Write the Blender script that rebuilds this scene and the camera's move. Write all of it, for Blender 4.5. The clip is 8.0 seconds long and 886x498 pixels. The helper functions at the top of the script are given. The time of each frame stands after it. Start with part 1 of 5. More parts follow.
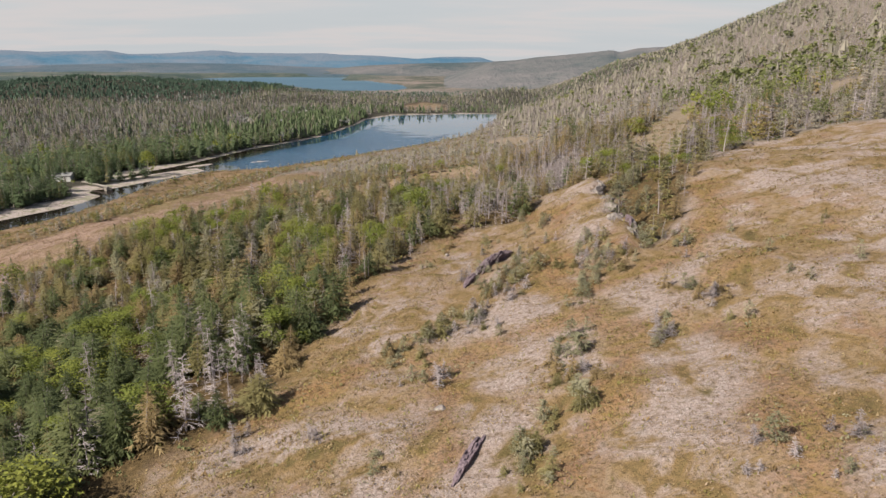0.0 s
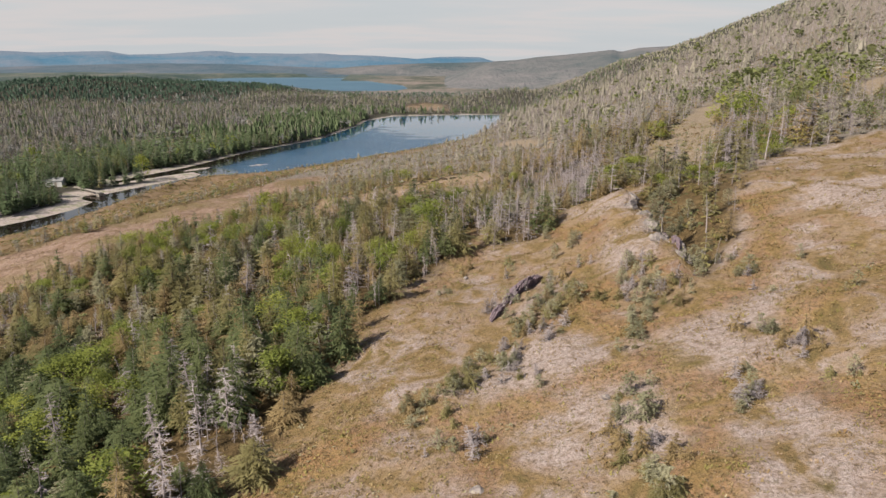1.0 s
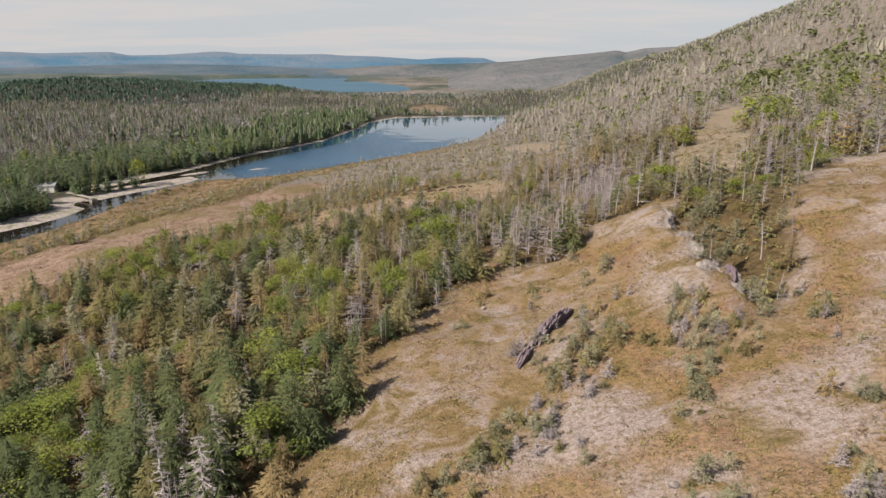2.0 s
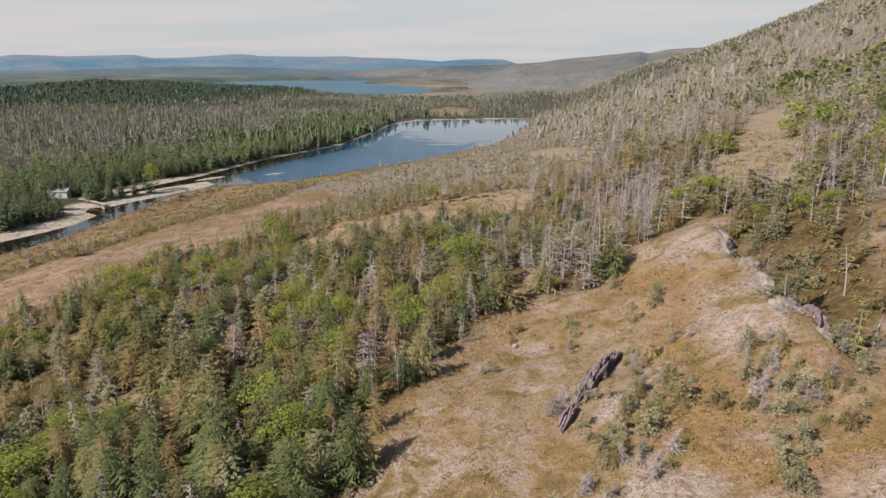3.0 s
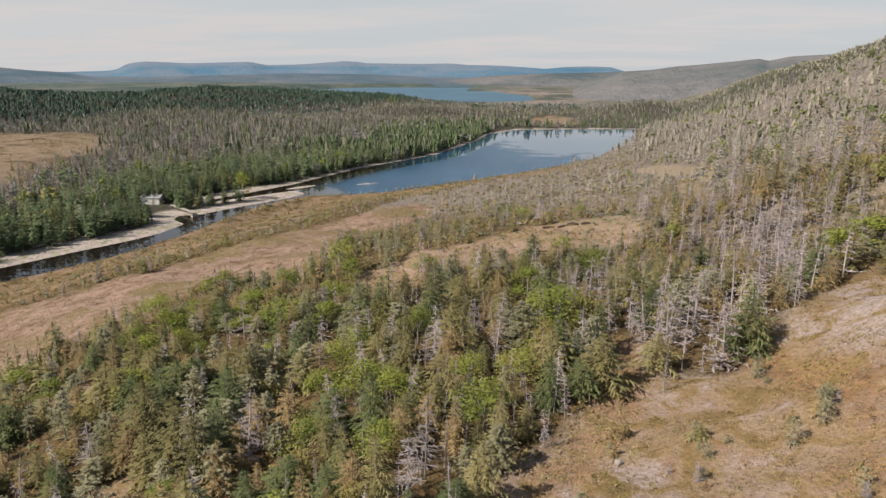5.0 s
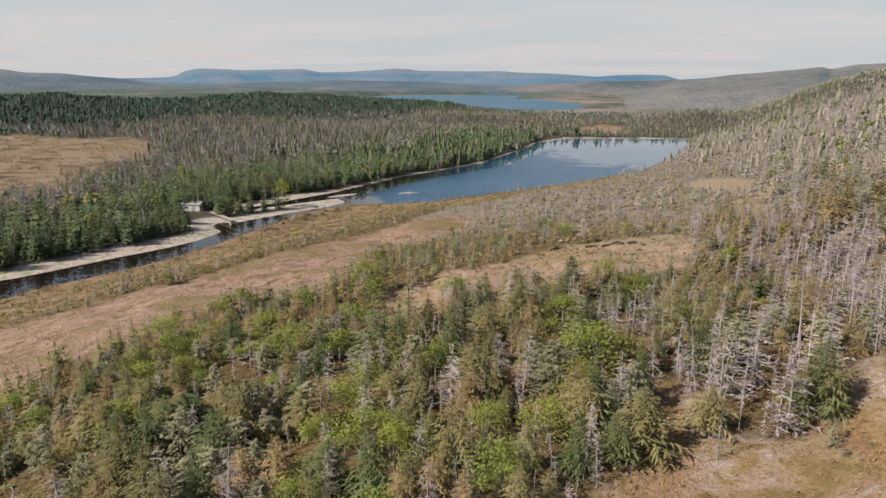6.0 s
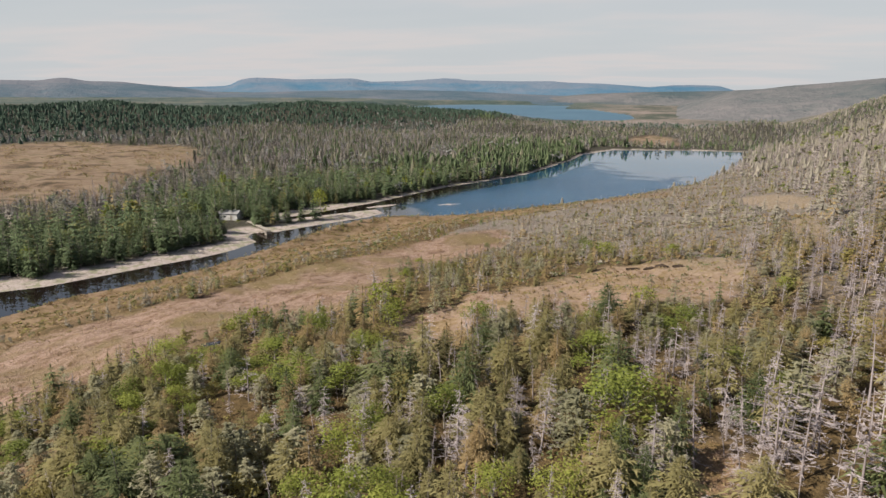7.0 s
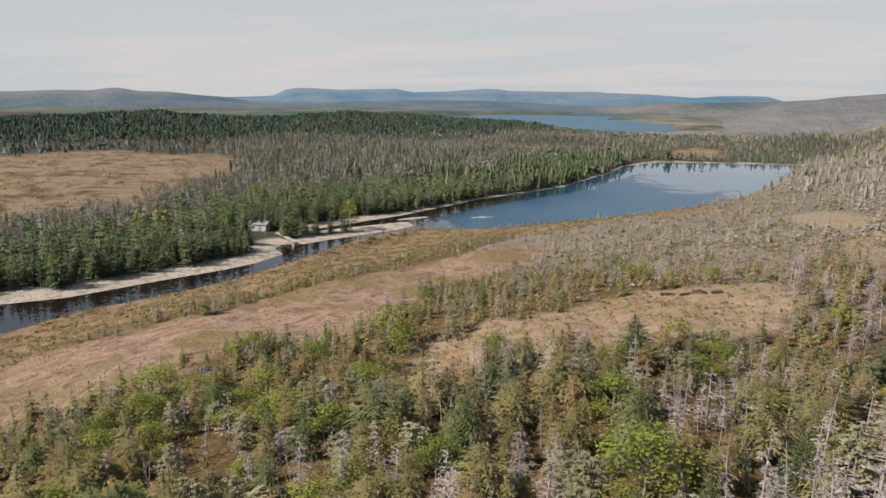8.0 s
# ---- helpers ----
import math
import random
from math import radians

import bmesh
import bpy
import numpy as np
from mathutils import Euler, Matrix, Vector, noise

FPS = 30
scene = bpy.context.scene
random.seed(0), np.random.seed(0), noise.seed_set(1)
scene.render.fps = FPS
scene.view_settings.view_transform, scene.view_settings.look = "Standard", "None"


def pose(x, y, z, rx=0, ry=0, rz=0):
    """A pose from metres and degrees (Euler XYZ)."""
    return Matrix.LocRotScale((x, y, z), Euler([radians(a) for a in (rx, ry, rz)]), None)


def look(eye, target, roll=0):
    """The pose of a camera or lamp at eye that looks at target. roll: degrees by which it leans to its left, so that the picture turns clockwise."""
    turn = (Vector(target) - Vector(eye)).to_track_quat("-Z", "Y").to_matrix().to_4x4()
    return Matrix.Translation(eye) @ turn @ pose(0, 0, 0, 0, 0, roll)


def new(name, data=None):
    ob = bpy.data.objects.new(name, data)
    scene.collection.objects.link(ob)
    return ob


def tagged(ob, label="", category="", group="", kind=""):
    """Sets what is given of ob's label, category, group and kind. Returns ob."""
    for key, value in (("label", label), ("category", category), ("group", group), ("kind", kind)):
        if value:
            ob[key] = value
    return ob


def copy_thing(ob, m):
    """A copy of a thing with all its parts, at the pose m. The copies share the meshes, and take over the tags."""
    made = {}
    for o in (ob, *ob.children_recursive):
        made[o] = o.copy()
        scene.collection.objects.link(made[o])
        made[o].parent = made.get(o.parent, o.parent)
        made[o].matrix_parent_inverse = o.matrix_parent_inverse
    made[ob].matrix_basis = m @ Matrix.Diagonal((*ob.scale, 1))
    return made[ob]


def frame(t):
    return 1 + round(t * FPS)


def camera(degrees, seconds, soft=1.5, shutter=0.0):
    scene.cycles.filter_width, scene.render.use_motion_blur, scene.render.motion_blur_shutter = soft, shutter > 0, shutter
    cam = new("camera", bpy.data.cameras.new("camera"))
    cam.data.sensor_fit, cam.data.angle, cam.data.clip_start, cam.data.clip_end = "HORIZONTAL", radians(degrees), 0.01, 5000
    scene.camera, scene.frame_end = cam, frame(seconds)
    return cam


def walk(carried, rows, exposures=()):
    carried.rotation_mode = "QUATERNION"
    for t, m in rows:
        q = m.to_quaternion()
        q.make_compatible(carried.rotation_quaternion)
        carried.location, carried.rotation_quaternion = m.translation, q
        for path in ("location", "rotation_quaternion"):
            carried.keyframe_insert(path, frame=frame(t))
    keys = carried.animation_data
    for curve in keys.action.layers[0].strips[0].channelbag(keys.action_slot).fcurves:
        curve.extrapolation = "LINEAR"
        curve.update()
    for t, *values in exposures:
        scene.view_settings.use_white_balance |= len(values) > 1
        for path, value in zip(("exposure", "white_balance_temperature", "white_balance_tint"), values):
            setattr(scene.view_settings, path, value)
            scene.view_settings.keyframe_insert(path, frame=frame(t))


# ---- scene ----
cam = camera(64.1, 8.0)
PATH = [
    (0, (1.443, 1.965, 51.688), (1.374, 3.895, 51.169), 0.4),
    (0.5, (-0.108, 7.397, 51.639), (-0.177, 9.328, 51.12), 0.3),
    (1, (-1.352, 12.9, 51.657), (-1.42, 14.83, 51.138), 0.3),
    (1.5, (-2.354, 18.42, 51.68), (-2.422, 20.35, 51.162), 0.2),
    (1.7, (-2.69, 20.559, 51.688), (-2.758, 22.49, 51.17), 0.3),
    (2.8, (-4.014, 31.964, 51.686), (-4.13, 33.894, 51.172), 0.0),
    (3, (-4.188, 33.975, 51.695), (-4.318, 35.904, 51.182), 0.1),
    (3.5, (-4.399, 38.839, 51.728), (-4.612, 40.761, 51.215), 0.1),
    (4, (-4.511, 43.58, 51.731), (-4.809, 45.49, 51.22), 0.2),
    (4.5, (-4.514, 48.192, 51.691), (-4.866, 50.093, 51.181), 0.2),
    (4.7, (-4.47, 49.975, 51.683), (-4.841, 51.875, 51.179), 0.2),
    (6, (-3.839, 61.261, 51.56), (-4.373, 63.128, 51.084), 0.4),
    (6.5, (-3.535, 65.436, 51.553), (-4.136, 67.286, 51.09), 0.5),
    (7, (-3.26, 69.443, 51.489), (-3.921, 71.276, 51.037), 0.6),
    (7.5, (-2.993, 73.581, 51.439), (-3.71, 75.396, 51.001), 0.7),
    (8, (-2.77, 77.763, 51.42), (-3.539, 79.56, 50.994), 0.7),
]
walk(cam, [(t, look(eye, target, roll)) for t, eye, target, roll in PATH])


# ---- light ----
SUN_AZ, SUN_EL = -128.0, 41.0          # degrees clockwise from +y, degrees above the horizon
scene.view_settings.exposure = 0.69
world = bpy.data.worlds.new("sky")
scene.world = world
world.use_nodes = True
wt = world.node_tree
wt.nodes.clear()
w_out = wt.nodes.new("ShaderNodeOutputWorld")
w_bg = wt.nodes.new("ShaderNodeBackground")
w_sky = wt.nodes.new("ShaderNodeTexSky")
w_sky.sky_type = "NISHITA"
w_sky.sun_disc = False
w_sky.sun_elevation = radians(SUN_EL)
w_sky.sun_rotation = radians(SUN_AZ)
w_sky.dust_density = 2.0
w_bg.inputs["Strength"].default_value = 0.062
w_sky.air_density, w_sky.ozone_density = 1.0, 2.0
w_co = wt.nodes.new("ShaderNodeTexCoord")
w_xyz = wt.nodes.new("ShaderNodeSeparateXYZ")
wt.links.new(w_co.outputs["Generated"], w_xyz.inputs[0])


def w_math(op, a, b):
    n = wt.nodes.new("ShaderNodeMath")
    n.operation = op
    for sock, v in zip(n.inputs, (a, b)):
        if isinstance(v, bpy.types.NodeSocket):
            wt.links.new(v, sock)
        else:
            sock.default_value = v
    return n.outputs[0]


def w_ramp(fac, stops):
    n = wt.nodes.new("ShaderNodeValToRGB")
    while len(n.color_ramp.elements) < len(stops):
        n.color_ramp.elements.new(0.5)
    for e, (at, c) in zip(n.color_ramp.elements, stops):
        e.position, e.color = at, (*c, 1)
    wt.links.new(fac, n.inputs[0])
    return n.outputs[0]


# thin high cloud, drawn out in streaks towards the horizon
w_up = w_math("ADD", w_math("MAXIMUM", w_xyz.outputs[2], 0.0), 0.07)
w_flat = wt.nodes.new("ShaderNodeCombineXYZ")
wt.links.new(w_math("DIVIDE", w_xyz.outputs[0], w_up), w_flat.inputs[0])
wt.links.new(w_math("MULTIPLY", w_math("DIVIDE", w_xyz.outputs[1], w_up), 1.7), w_flat.inputs[1])
w_noise = wt.nodes.new("ShaderNodeTexNoise")
w_noise.inputs["Scale"].default_value, w_noise.inputs["Detail"].default_value, w_noise.inputs["Roughness"].default_value = 0.22, 5.0, 0.5
wt.links.new(w_flat.outputs[0], w_noise.inputs["Vector"])
w_cloud = w_ramp(w_noise.outputs["Fac"], [(0.3, (0.565, 0.60, 0.625)), (0.46, (0.60, 0.62, 0.64)), (0.55, (0.68, 0.645, 0.645)), (0.62, (0.625, 0.635, 0.65)), (0.75, (0.66, 0.65, 0.66))])
w_scaled = wt.nodes.new("ShaderNodeVectorMath")
w_scaled.operation = "SCALE"
w_scaled.inputs["Scale"].default_value = 10.0
wt.links.new(w_cloud, w_scaled.inputs[0])
w_fac = w_ramp(w_math("ADD", w_xyz.outputs[2], 0.0), [(0.0, (0.93, 0.93, 0.93)), (0.14, (0.86, 0.86, 0.86)), (0.26, (0.25, 0.25, 0.25)), (1.0, (0.08, 0.08, 0.08))])
w_mix = wt.nodes.new("ShaderNodeMix")
w_mix.data_type = "RGBA"
wt.links.new(w_fac, w_mix.inputs[0])
wt.links.new(w_sky.outputs[0], w_mix.inputs[6])
wt.links.new(w_scaled.outputs[0], w_mix.inputs[7])
wt.links.new(w_mix.outputs[2], w_bg.inputs[0])
wt.links.new(w_bg.outputs[0], w_out.inputs[0])
sun = new("sun", bpy.data.lights.new("sun", "SUN"))
sun.data.energy, sun.data.angle, sun.data.color = 5.0, radians(0.7), (1.0, 0.92, 0.81)
_a, _e = radians(SUN_AZ), radians(SUN_EL)
sun.matrix_world = look((0, 0, 300), (-math.sin(_a) * math.cos(_e) * 100, -math.cos(_a) * math.cos(_e) * 100, 300 - 100 * math.sin(_e)))

# ---- terrain ----
NEAR_SHORE = [(-260, -60), (-205, 40), (-170, 100), (-152, 145), (-144, 171), (-143, 189), (-135, 207), (-131, 222), (-129, 240), (-128, 262),
              (-128, 285), (-124, 303), (-117, 316), (-102, 323), (-88, 332), (-76, 346), (-56, 362), (-40, 376), (-29, 400), (-7, 459), (16, 564), (39, 690)]
FAR_SHORE = [(37, 708), (-13, 700), (-72, 676), (-90, 623), (-90, 577), (-100, 484), (-109, 456), (-126, 413), (-139, 351), (-151, 318), (-155, 306),
             (-151, 302), (-144, 314), (-130, 336), (-124, 330), (-126, 319), (-137, 296), (-143, 281), (-150, 276), (-147, 269), (-140, 264),
             (-140, 250), (-143, 239), (-149, 225), (-159, 199), (-168, 188), (-182, 160), (-205, 110), (-245, 40), (-300, -60)]
FAR_LAKE = [(-700, 1450), (-700, 1750), (-600, 1960), (-490, 1990), (-405, 2130), (-345, 2060), (-325, 1850), (-302, 1715), (-245, 1735), (-196, 1600), (-132, 1455), (-108, 1300), (-120, 1235), (-182, 1172), (-250, 1190), (-330, 1230), (-450, 1330)]
SANDBARS = [(-131, 345, 9, 1.5, 57), (-106, 361, 6, 1.2, 40), (-95, 330.5, 5, 1.3, 45)]


def smooth(a, b, v):
    v = np.clip((v - a) / (b - a), 0, 1)
    return v * v * (3 - 2 * v)


def shore_distance(x, y, poly):
    """Metres to a polygon's outline, minus inside it."""
    best = np.full(x.shape, 1e9)
    inside = np.zeros(x.shape, bool)
    for (ax, ay), (bx, by) in zip(poly, poly[1:] + poly[:1]):
        ex, ey = bx - ax, by - ay
        k = np.clip(((x - ax) * ex + (y - ay) * ey) / (ex * ex + ey * ey), 0, 1)
        best = np.minimum(best, (x - ax - k * ex) ** 2 + (y - ay - k * ey) ** 2)
        if ey:
            inside ^= ((ay > y) != (by > y)) & (x < ax + (y - ay) * ex / ey)
    return np.where(inside, -1, 1) * np.sqrt(best)


def waves(x, y, size, seed, octaves=4):
    """Smooth uneven relief between about -1 and 1, from turned sine waves."""
    rng = np.random.RandomState(seed)
    total, amp, norm = 0.0, 1.0, 0.0
    for _ in range(octaves):
        for _ in range(3):
            a, p, q = rng.uniform(0, 6.283, 3)
            u = (x * math.cos(a) + y * math.sin(a)) * 6.283 / size
            v = (y * math.cos(a) - x * math.sin(a)) * 6.283 / size
            total = total + amp * np.sin(u + p + 1.3 * np.sin(0.63 * v + q))
        norm += amp * 1.9
        amp *= 0.5
        size *= 0.47
    return total / norm


def bump(x, y, cx, cy, rx, ry, turn=0.0):
    c, s = math.cos(radians(turn)), math.sin(radians(turn))
    u, v = (x - cx) * c + (y - cy) * s, (y - cy) * c - (x - cx) * s
    return np.exp(-(u / rx) ** 2 - (v / ry) ** 2)


PROFILE_X = [-170, -150, -138, -122, -107, -90, -70, -54, -35, -16, 0, 10, 20, 32, 60, 110, 200, 500]
PROFILE_Z = [0.4, 1.0, 3.0, 5.6, 8.0, 10.0, 12.3, 15.0, 18.0, 21.0, 24.2, 26.8, 30.5, 33.5, 37.5, 49.0, 75.0, 120.0]
SHIFT_Y = [0, 60, 110, 170, 250, 330, 450, 600, 720, 1200]
SHIFT_X = [4, 2, 0, -6, -28, -58, -125, -160, -190, -200]
RIVER = NEAR_SHORE + FAR_SHORE
POOL = (-64.8, 145.4, 16.2)
# the long wooded hill beyond the far bog and the high one up the valley: crest by degrees clockwise from +y, seen from WATCH
WATCH = (-3.0, 60.0)
LOW_AZ = [-90, -55, -51.5, -48, -44, -40, -36, -33, -30.6, -27, -22.6, -18, -15.4, -13.6, -12, -10.5]
LOW_Z = [18, 18.5, 21, 24, 27.5, 21.3, 19.2, 23.3, 26.5, 24.4, 19.2, 17.7, 15.4, 9.0, 7.0, 6.5]
HIGH_AZ = [0, 5, 9, 12, 15.3, 17.3, 19.2, 21, 22.8, 30, 45, 70]
HIGH_Z = [3, 12, 28, 48, 63, 76, 88, 102, 114, 160, 190, 200]


def ground_height(x, y):
    x, y = np.asarray(x, float), np.asarray(y, float)
    d = shore_distance(x, y, RIVER)
    d2 = shore_distance(x, y, FAR_LAKE)
    # the hillside above the river
    px = x + np.interp(y, SHIFT_Y, SHIFT_X)
    hill = sum(np.interp(px + o, PROFILE_X, PROFILE_Z) for o in (-6, -2, 2, 6)) / 4
    fade = smooth(640, 900, y)
    hill = hill * (1 - fade) + fade * (1.5 + 40 * smooth(150, 900, x) + 45 * smooth(1000, 1700, y) * smooth(100, 500, x))
    hill = hill + 15 * bump(x, y, 45, 930, 62, 95)
    # benches and hollows of the slope
    hill = hill + 3.8 * bump(x, y, -58, 134, 24, 42) + 2.8 * bump(x, y, -24, 128, 28, 42) + 1.2 * bump(x, y, -90, 190, 30, 45) + 2.0 * bump(x, y, -22, 180, 38, 24)
    hill = hill + 1.2 * bump(x, y, -8, 74, 12, 18) + 2.6 * bump(x, y, 52, 104, 22, 35) - 5.0 * bump(x, y, 24, 158, 14, 24)
    away = np.hypot(x - WATCH[0], y - WATCH[1])
    bearing = np.degrees(np.arctan2(x - WATCH[0], y - WATCH[1]))
    high = np.interp(bearing, HIGH_AZ, HIGH_Z) * (1 - 0.6 * smooth(1000, 1700, away))
    rise = smooth(260, 1000, away) * smooth(3, 10, bearing) * (y > WATCH[1])
    hill = hill + np.maximum(high - hill, 0) * rise + 5 * waves(x, y, 150, 9) * rise * (1 - rise)
    hill = hill + 0.9 * waves(x, y, 46, 3) * smooth(8, 40, d) + 0.22 * waves(x, y, 9, 5, 3) * smooth(2, 10, d)
    # a level hollow for the pool in the bog
    w = 1 - smooth(1.6, 4.5, np.hypot(x - POOL[0], y - POOL[1]))
    hill = hill * (1 - w) + (POOL[2] + 0.04 - 0.2 * w * w) * w
    # rocky knoll with a gully behind it, and a low rib of rock
    ridge = 20.4 + 0.03 * (y - 87) + 0.5 * np.sin(y * 0.45) + 0.3 * np.sin(y * 1.3)
    across = x - ridge
    along = smooth(76, 88, y) * (1 - smooth(116, 126, y))
    hill = hill + along * (1.8 * np.exp(-(np.minimum(across, 0) / 6.0) ** 2 - (np.maximum(across, 0) / 0.9) ** 2) - 1.5 * np.exp(-((across - 3.6) / 2.2) ** 2))
    # the far bank: flat forest floor, bog, and low hills
    left = 1.0 + 5.5 * smooth(10, 140, d) * (1 - 0.75 * smooth(640, 760, y) * smooth(-420, -160, x)) + 1.4 * waves(x, y, 130, 8) * smooth(15, 80, d)
    crest = np.interp(bearing, [-90, -55, -40, -34, -27, -18, -12], [820, 850, 860, 900, 920, 960, 980])
    foot = np.interp(bearing, [-90, -55, -40, -34, -27, -18, -12], [600, 610, 640, 690, 720, 820, 860])
    low = np.interp(bearing, LOW_AZ, LOW_Z) - 6.5 + 2.2 * waves(x, y, 70, 10)
    left = left + low * smooth(0, 1, (away - foot) / (crest - foot)) * (1 - 0.8 * smooth(crest + 20, crest + 330, away)) * (bearing < -9) + 6.5 * bump(x, y, -203, 844, 70, 70)
    side = np.interp(y, [p[1] for p in NEAR_SHORE], [p[0] - 4.0 for p in NEAR_SHORE])
    z = np.where(x > side, hill, left)
    z = np.where(y > 700, hill * smooth(-120, 120, x) + left * (1 - smooth(-120, 120, x)), z)
    # beaches and beds
    bank = np.where(x > side, 0.25 + 0.5 * d, 0.12 + 0.085 * d)
    wide = np.interp(y, [150, 265, 285, 335, 360], [8.5, 8.5, 7, 7, 1.9])
    k = np.where((x > side) & (y < 700), smooth(2, 14, d), smooth(wide * 0.8, wide * 2, d))
    z = np.maximum(z, 0.6) * k + np.minimum(bank, 3.0) * (1 - k)
    k2 = smooth(4, 60, d2)
    z = z * k2 + 0.3 * (1 - k2)
    z = np.where(d < 0, np.maximum(-1.6, 0.12 + 0.16 * d), z)
    z = np.where(d2 < 0, np.maximum(-3.0, 0.2 + 0.1 * d2), z)
    for cx, cy, rx, ry, turn in SANDBARS:
        z = np.maximum(z, -0.8 + 1.3 * bump(x, y, cx, cy, rx * 1.35, ry * 1.5, turn))
    return z


def graded(stops):
    """Coordinates that run from stop to stop at the given steps."""
    out = [stops[0][0]]
    for (a, step_a), (b, step_b) in zip(stops, stops[1:]):
        n = max(1, round(2 * (b - a) / (step_a + step_b)))
        k = np.arange(1, n + 1) / n
        out += list(a + (b - a) * (k * step_a + 0.5 * k * k * (step_b - step_a)) / (0.5 * (step_a + step_b)))
    return np.array(out)


def grid_mesh(name, X, Y, Z):
    n, m = X.shape
    idx = np.arange(n * m).reshape(n, m)
    faces = np.stack([idx[:-1, :-1], idx[1:, :-1], idx[1:, 1:], idx[:-1, 1:]], -1).reshape(-1, 4)
    me = bpy.data.meshes.new(name)
    me.vertices.add(n * m)
    me.vertices.foreach_set("co", np.stack([X, Y, Z], -1).astype(np.float32).ravel())
    me.loops.add(faces.size)
    me.loops.foreach_set("vertex_index", faces.astype(np.int32).ravel())
    me.polygons.add(len(faces))
    me.polygons.foreach_set("loop_start", np.arange(0, faces.size, 4, dtype=np.int32))
    me.update(calc_edges=True)
    me.polygons.foreach_set("use_smooth", np.ones(len(faces), bool))
    return me


# ---- plan of the ground cover ----
HEATH = [(-24, -60), (-24, 49), (-18.9, 58), (-14.6, 69.4), (-13.6, 77.9), (-14.9, 83.4), (-12.1, 90), (-9.2, 95.6), (-5.9, 102.8), (-3.1, 107.5), (-2.6, 114.9), (-0.3, 122.5), (1.7, 113.5), (6.7, 113.5), (12.9, 119.5), (18.7, 129.4), (27.2, 140.2), (29, 132.4), (22.9, 117.7),
         (24.8, 111.6), (20.1, 91.5), (23.3, 79.8), (28.2, 91), (34.2, 106.1), (49.9, 133.8), (67.6, 136.2), (140.1, 130), (140, -60)]
BOG = [(-118.2, 60), (-117.4, 153.5), (-111.9, 163.9), (-102.9, 170.3), (-94.7, 181.1), (-94.1, 200.9), (-84.3, 214.5), (-77.6, 235), (-67.9, 257.8), (-62, 274.1), (-54, 270.1), (-48.3, 250.7), (-46.9, 236.6),
       (-57, 216.9), (-59.8, 206.6), (-49.4, 178.5), (-53.1, 164.5), (-58.2, 155.3), (-71.5, 157.9), (-64.6, 135.8), (-69.5, 131), (-76.1, 123.2), (-87.9, 60)]
GLADES = [[(-35.2, 133.6), (-38.3, 141.2), (-40.9, 156.4), (-35.2, 160.8), (-25.6, 173.9), (-19, 190.3), (-9.7, 194), (4.6, 200), (6.3, 183.6), (3.7, 170), (-8.6, 159.9), (-20.1, 155), (-26.9, 151.1), (-28.9, 136.2)],
          [(6, 296.1), (10, 312), (20, 316), (29, 294.1), (23.6, 265.2), (14, 274.2)],
          [(24, 254.2), (20.5, 208.8), (13, 221.9), (15, 240)],
          [(33.1, 150.6), (36.2, 169.2), (48, 194.9), (66.1, 240.2), (90, 296.1), (95.1, 282.2), (71.2, 220.3), (55.5, 178.9), (46.1, 152.2), (37.6, 138.2)],
          [(99.1, 206.2), (115.1, 239.1), (123.8, 249.7), (130.1, 238.1), (105.1, 194.8)],
          [(-42.7, 92.6), (-39.8, 99.8), (-36.4, 98.4), (-40.3, 89.3)],
          [(-65.9, 106.7), (-50.7, 117.9), (-49.8, 115.5), (-65.3, 102.2)]]
FAR_BOG = [(-247, 245), (-240, 288), (-246, 314), (-280, 419), (-320, 469), (-376, 500), (-400, 480), (-450, 485), (-472, 440), (-480, 400), (-540, 330), (-540, 250), (-420, 190), (-310, 205)]


# damp hollows with rusty dwarf shrubs that wind across the heath: line, half width
HOLLOWS = [([(-4, 98), (-2, 106), (-1, 113), (0, 120), (1, 126)], 3.4),
           ([(-21, 54), (-16, 57), (-10, 61), (-5, 63), (0, 61), (6, 64), (13, 64), (16, 59), (20, 58), (23, 56), (24, 52), (23, 47), (21, 40), (19, 30)], 2.3),
           ([(4, 78), (9, 75), (13, 72), (19, 72), (25, 76), (31, 86), (34, 100)], 2.6),
           ([(14, 60), (14, 53), (11, 46), (8, 40)], 1.6),
           ([(20, 60), (24, 66), (30, 71), (38, 74)], 1.5),
           ([(-2, 62), (0, 54), (0, 46), (-3, 38)], 1.7),
           ([(11, 76), (12, 90), (15, 104), (10, 116)], 2.2)]
BIRCH_GROVES = [(136, 382), (147, 384), (121, 369), (173, 438), (176, 407), (157, 525)]
LAKE_HEAD = [(-60, 724), (-76, 790), (-52, 850), (-26, 800), (-20, 730)]


def upper_slope(x, y):
    return np.clip(smooth(28, 50, x) * smooth(100, 140, y) + smooth(165, 205, y + 0.9 * x) * smooth(-25, 0, x) + smooth(190, 250, y) * (x > -70), 0, 1)


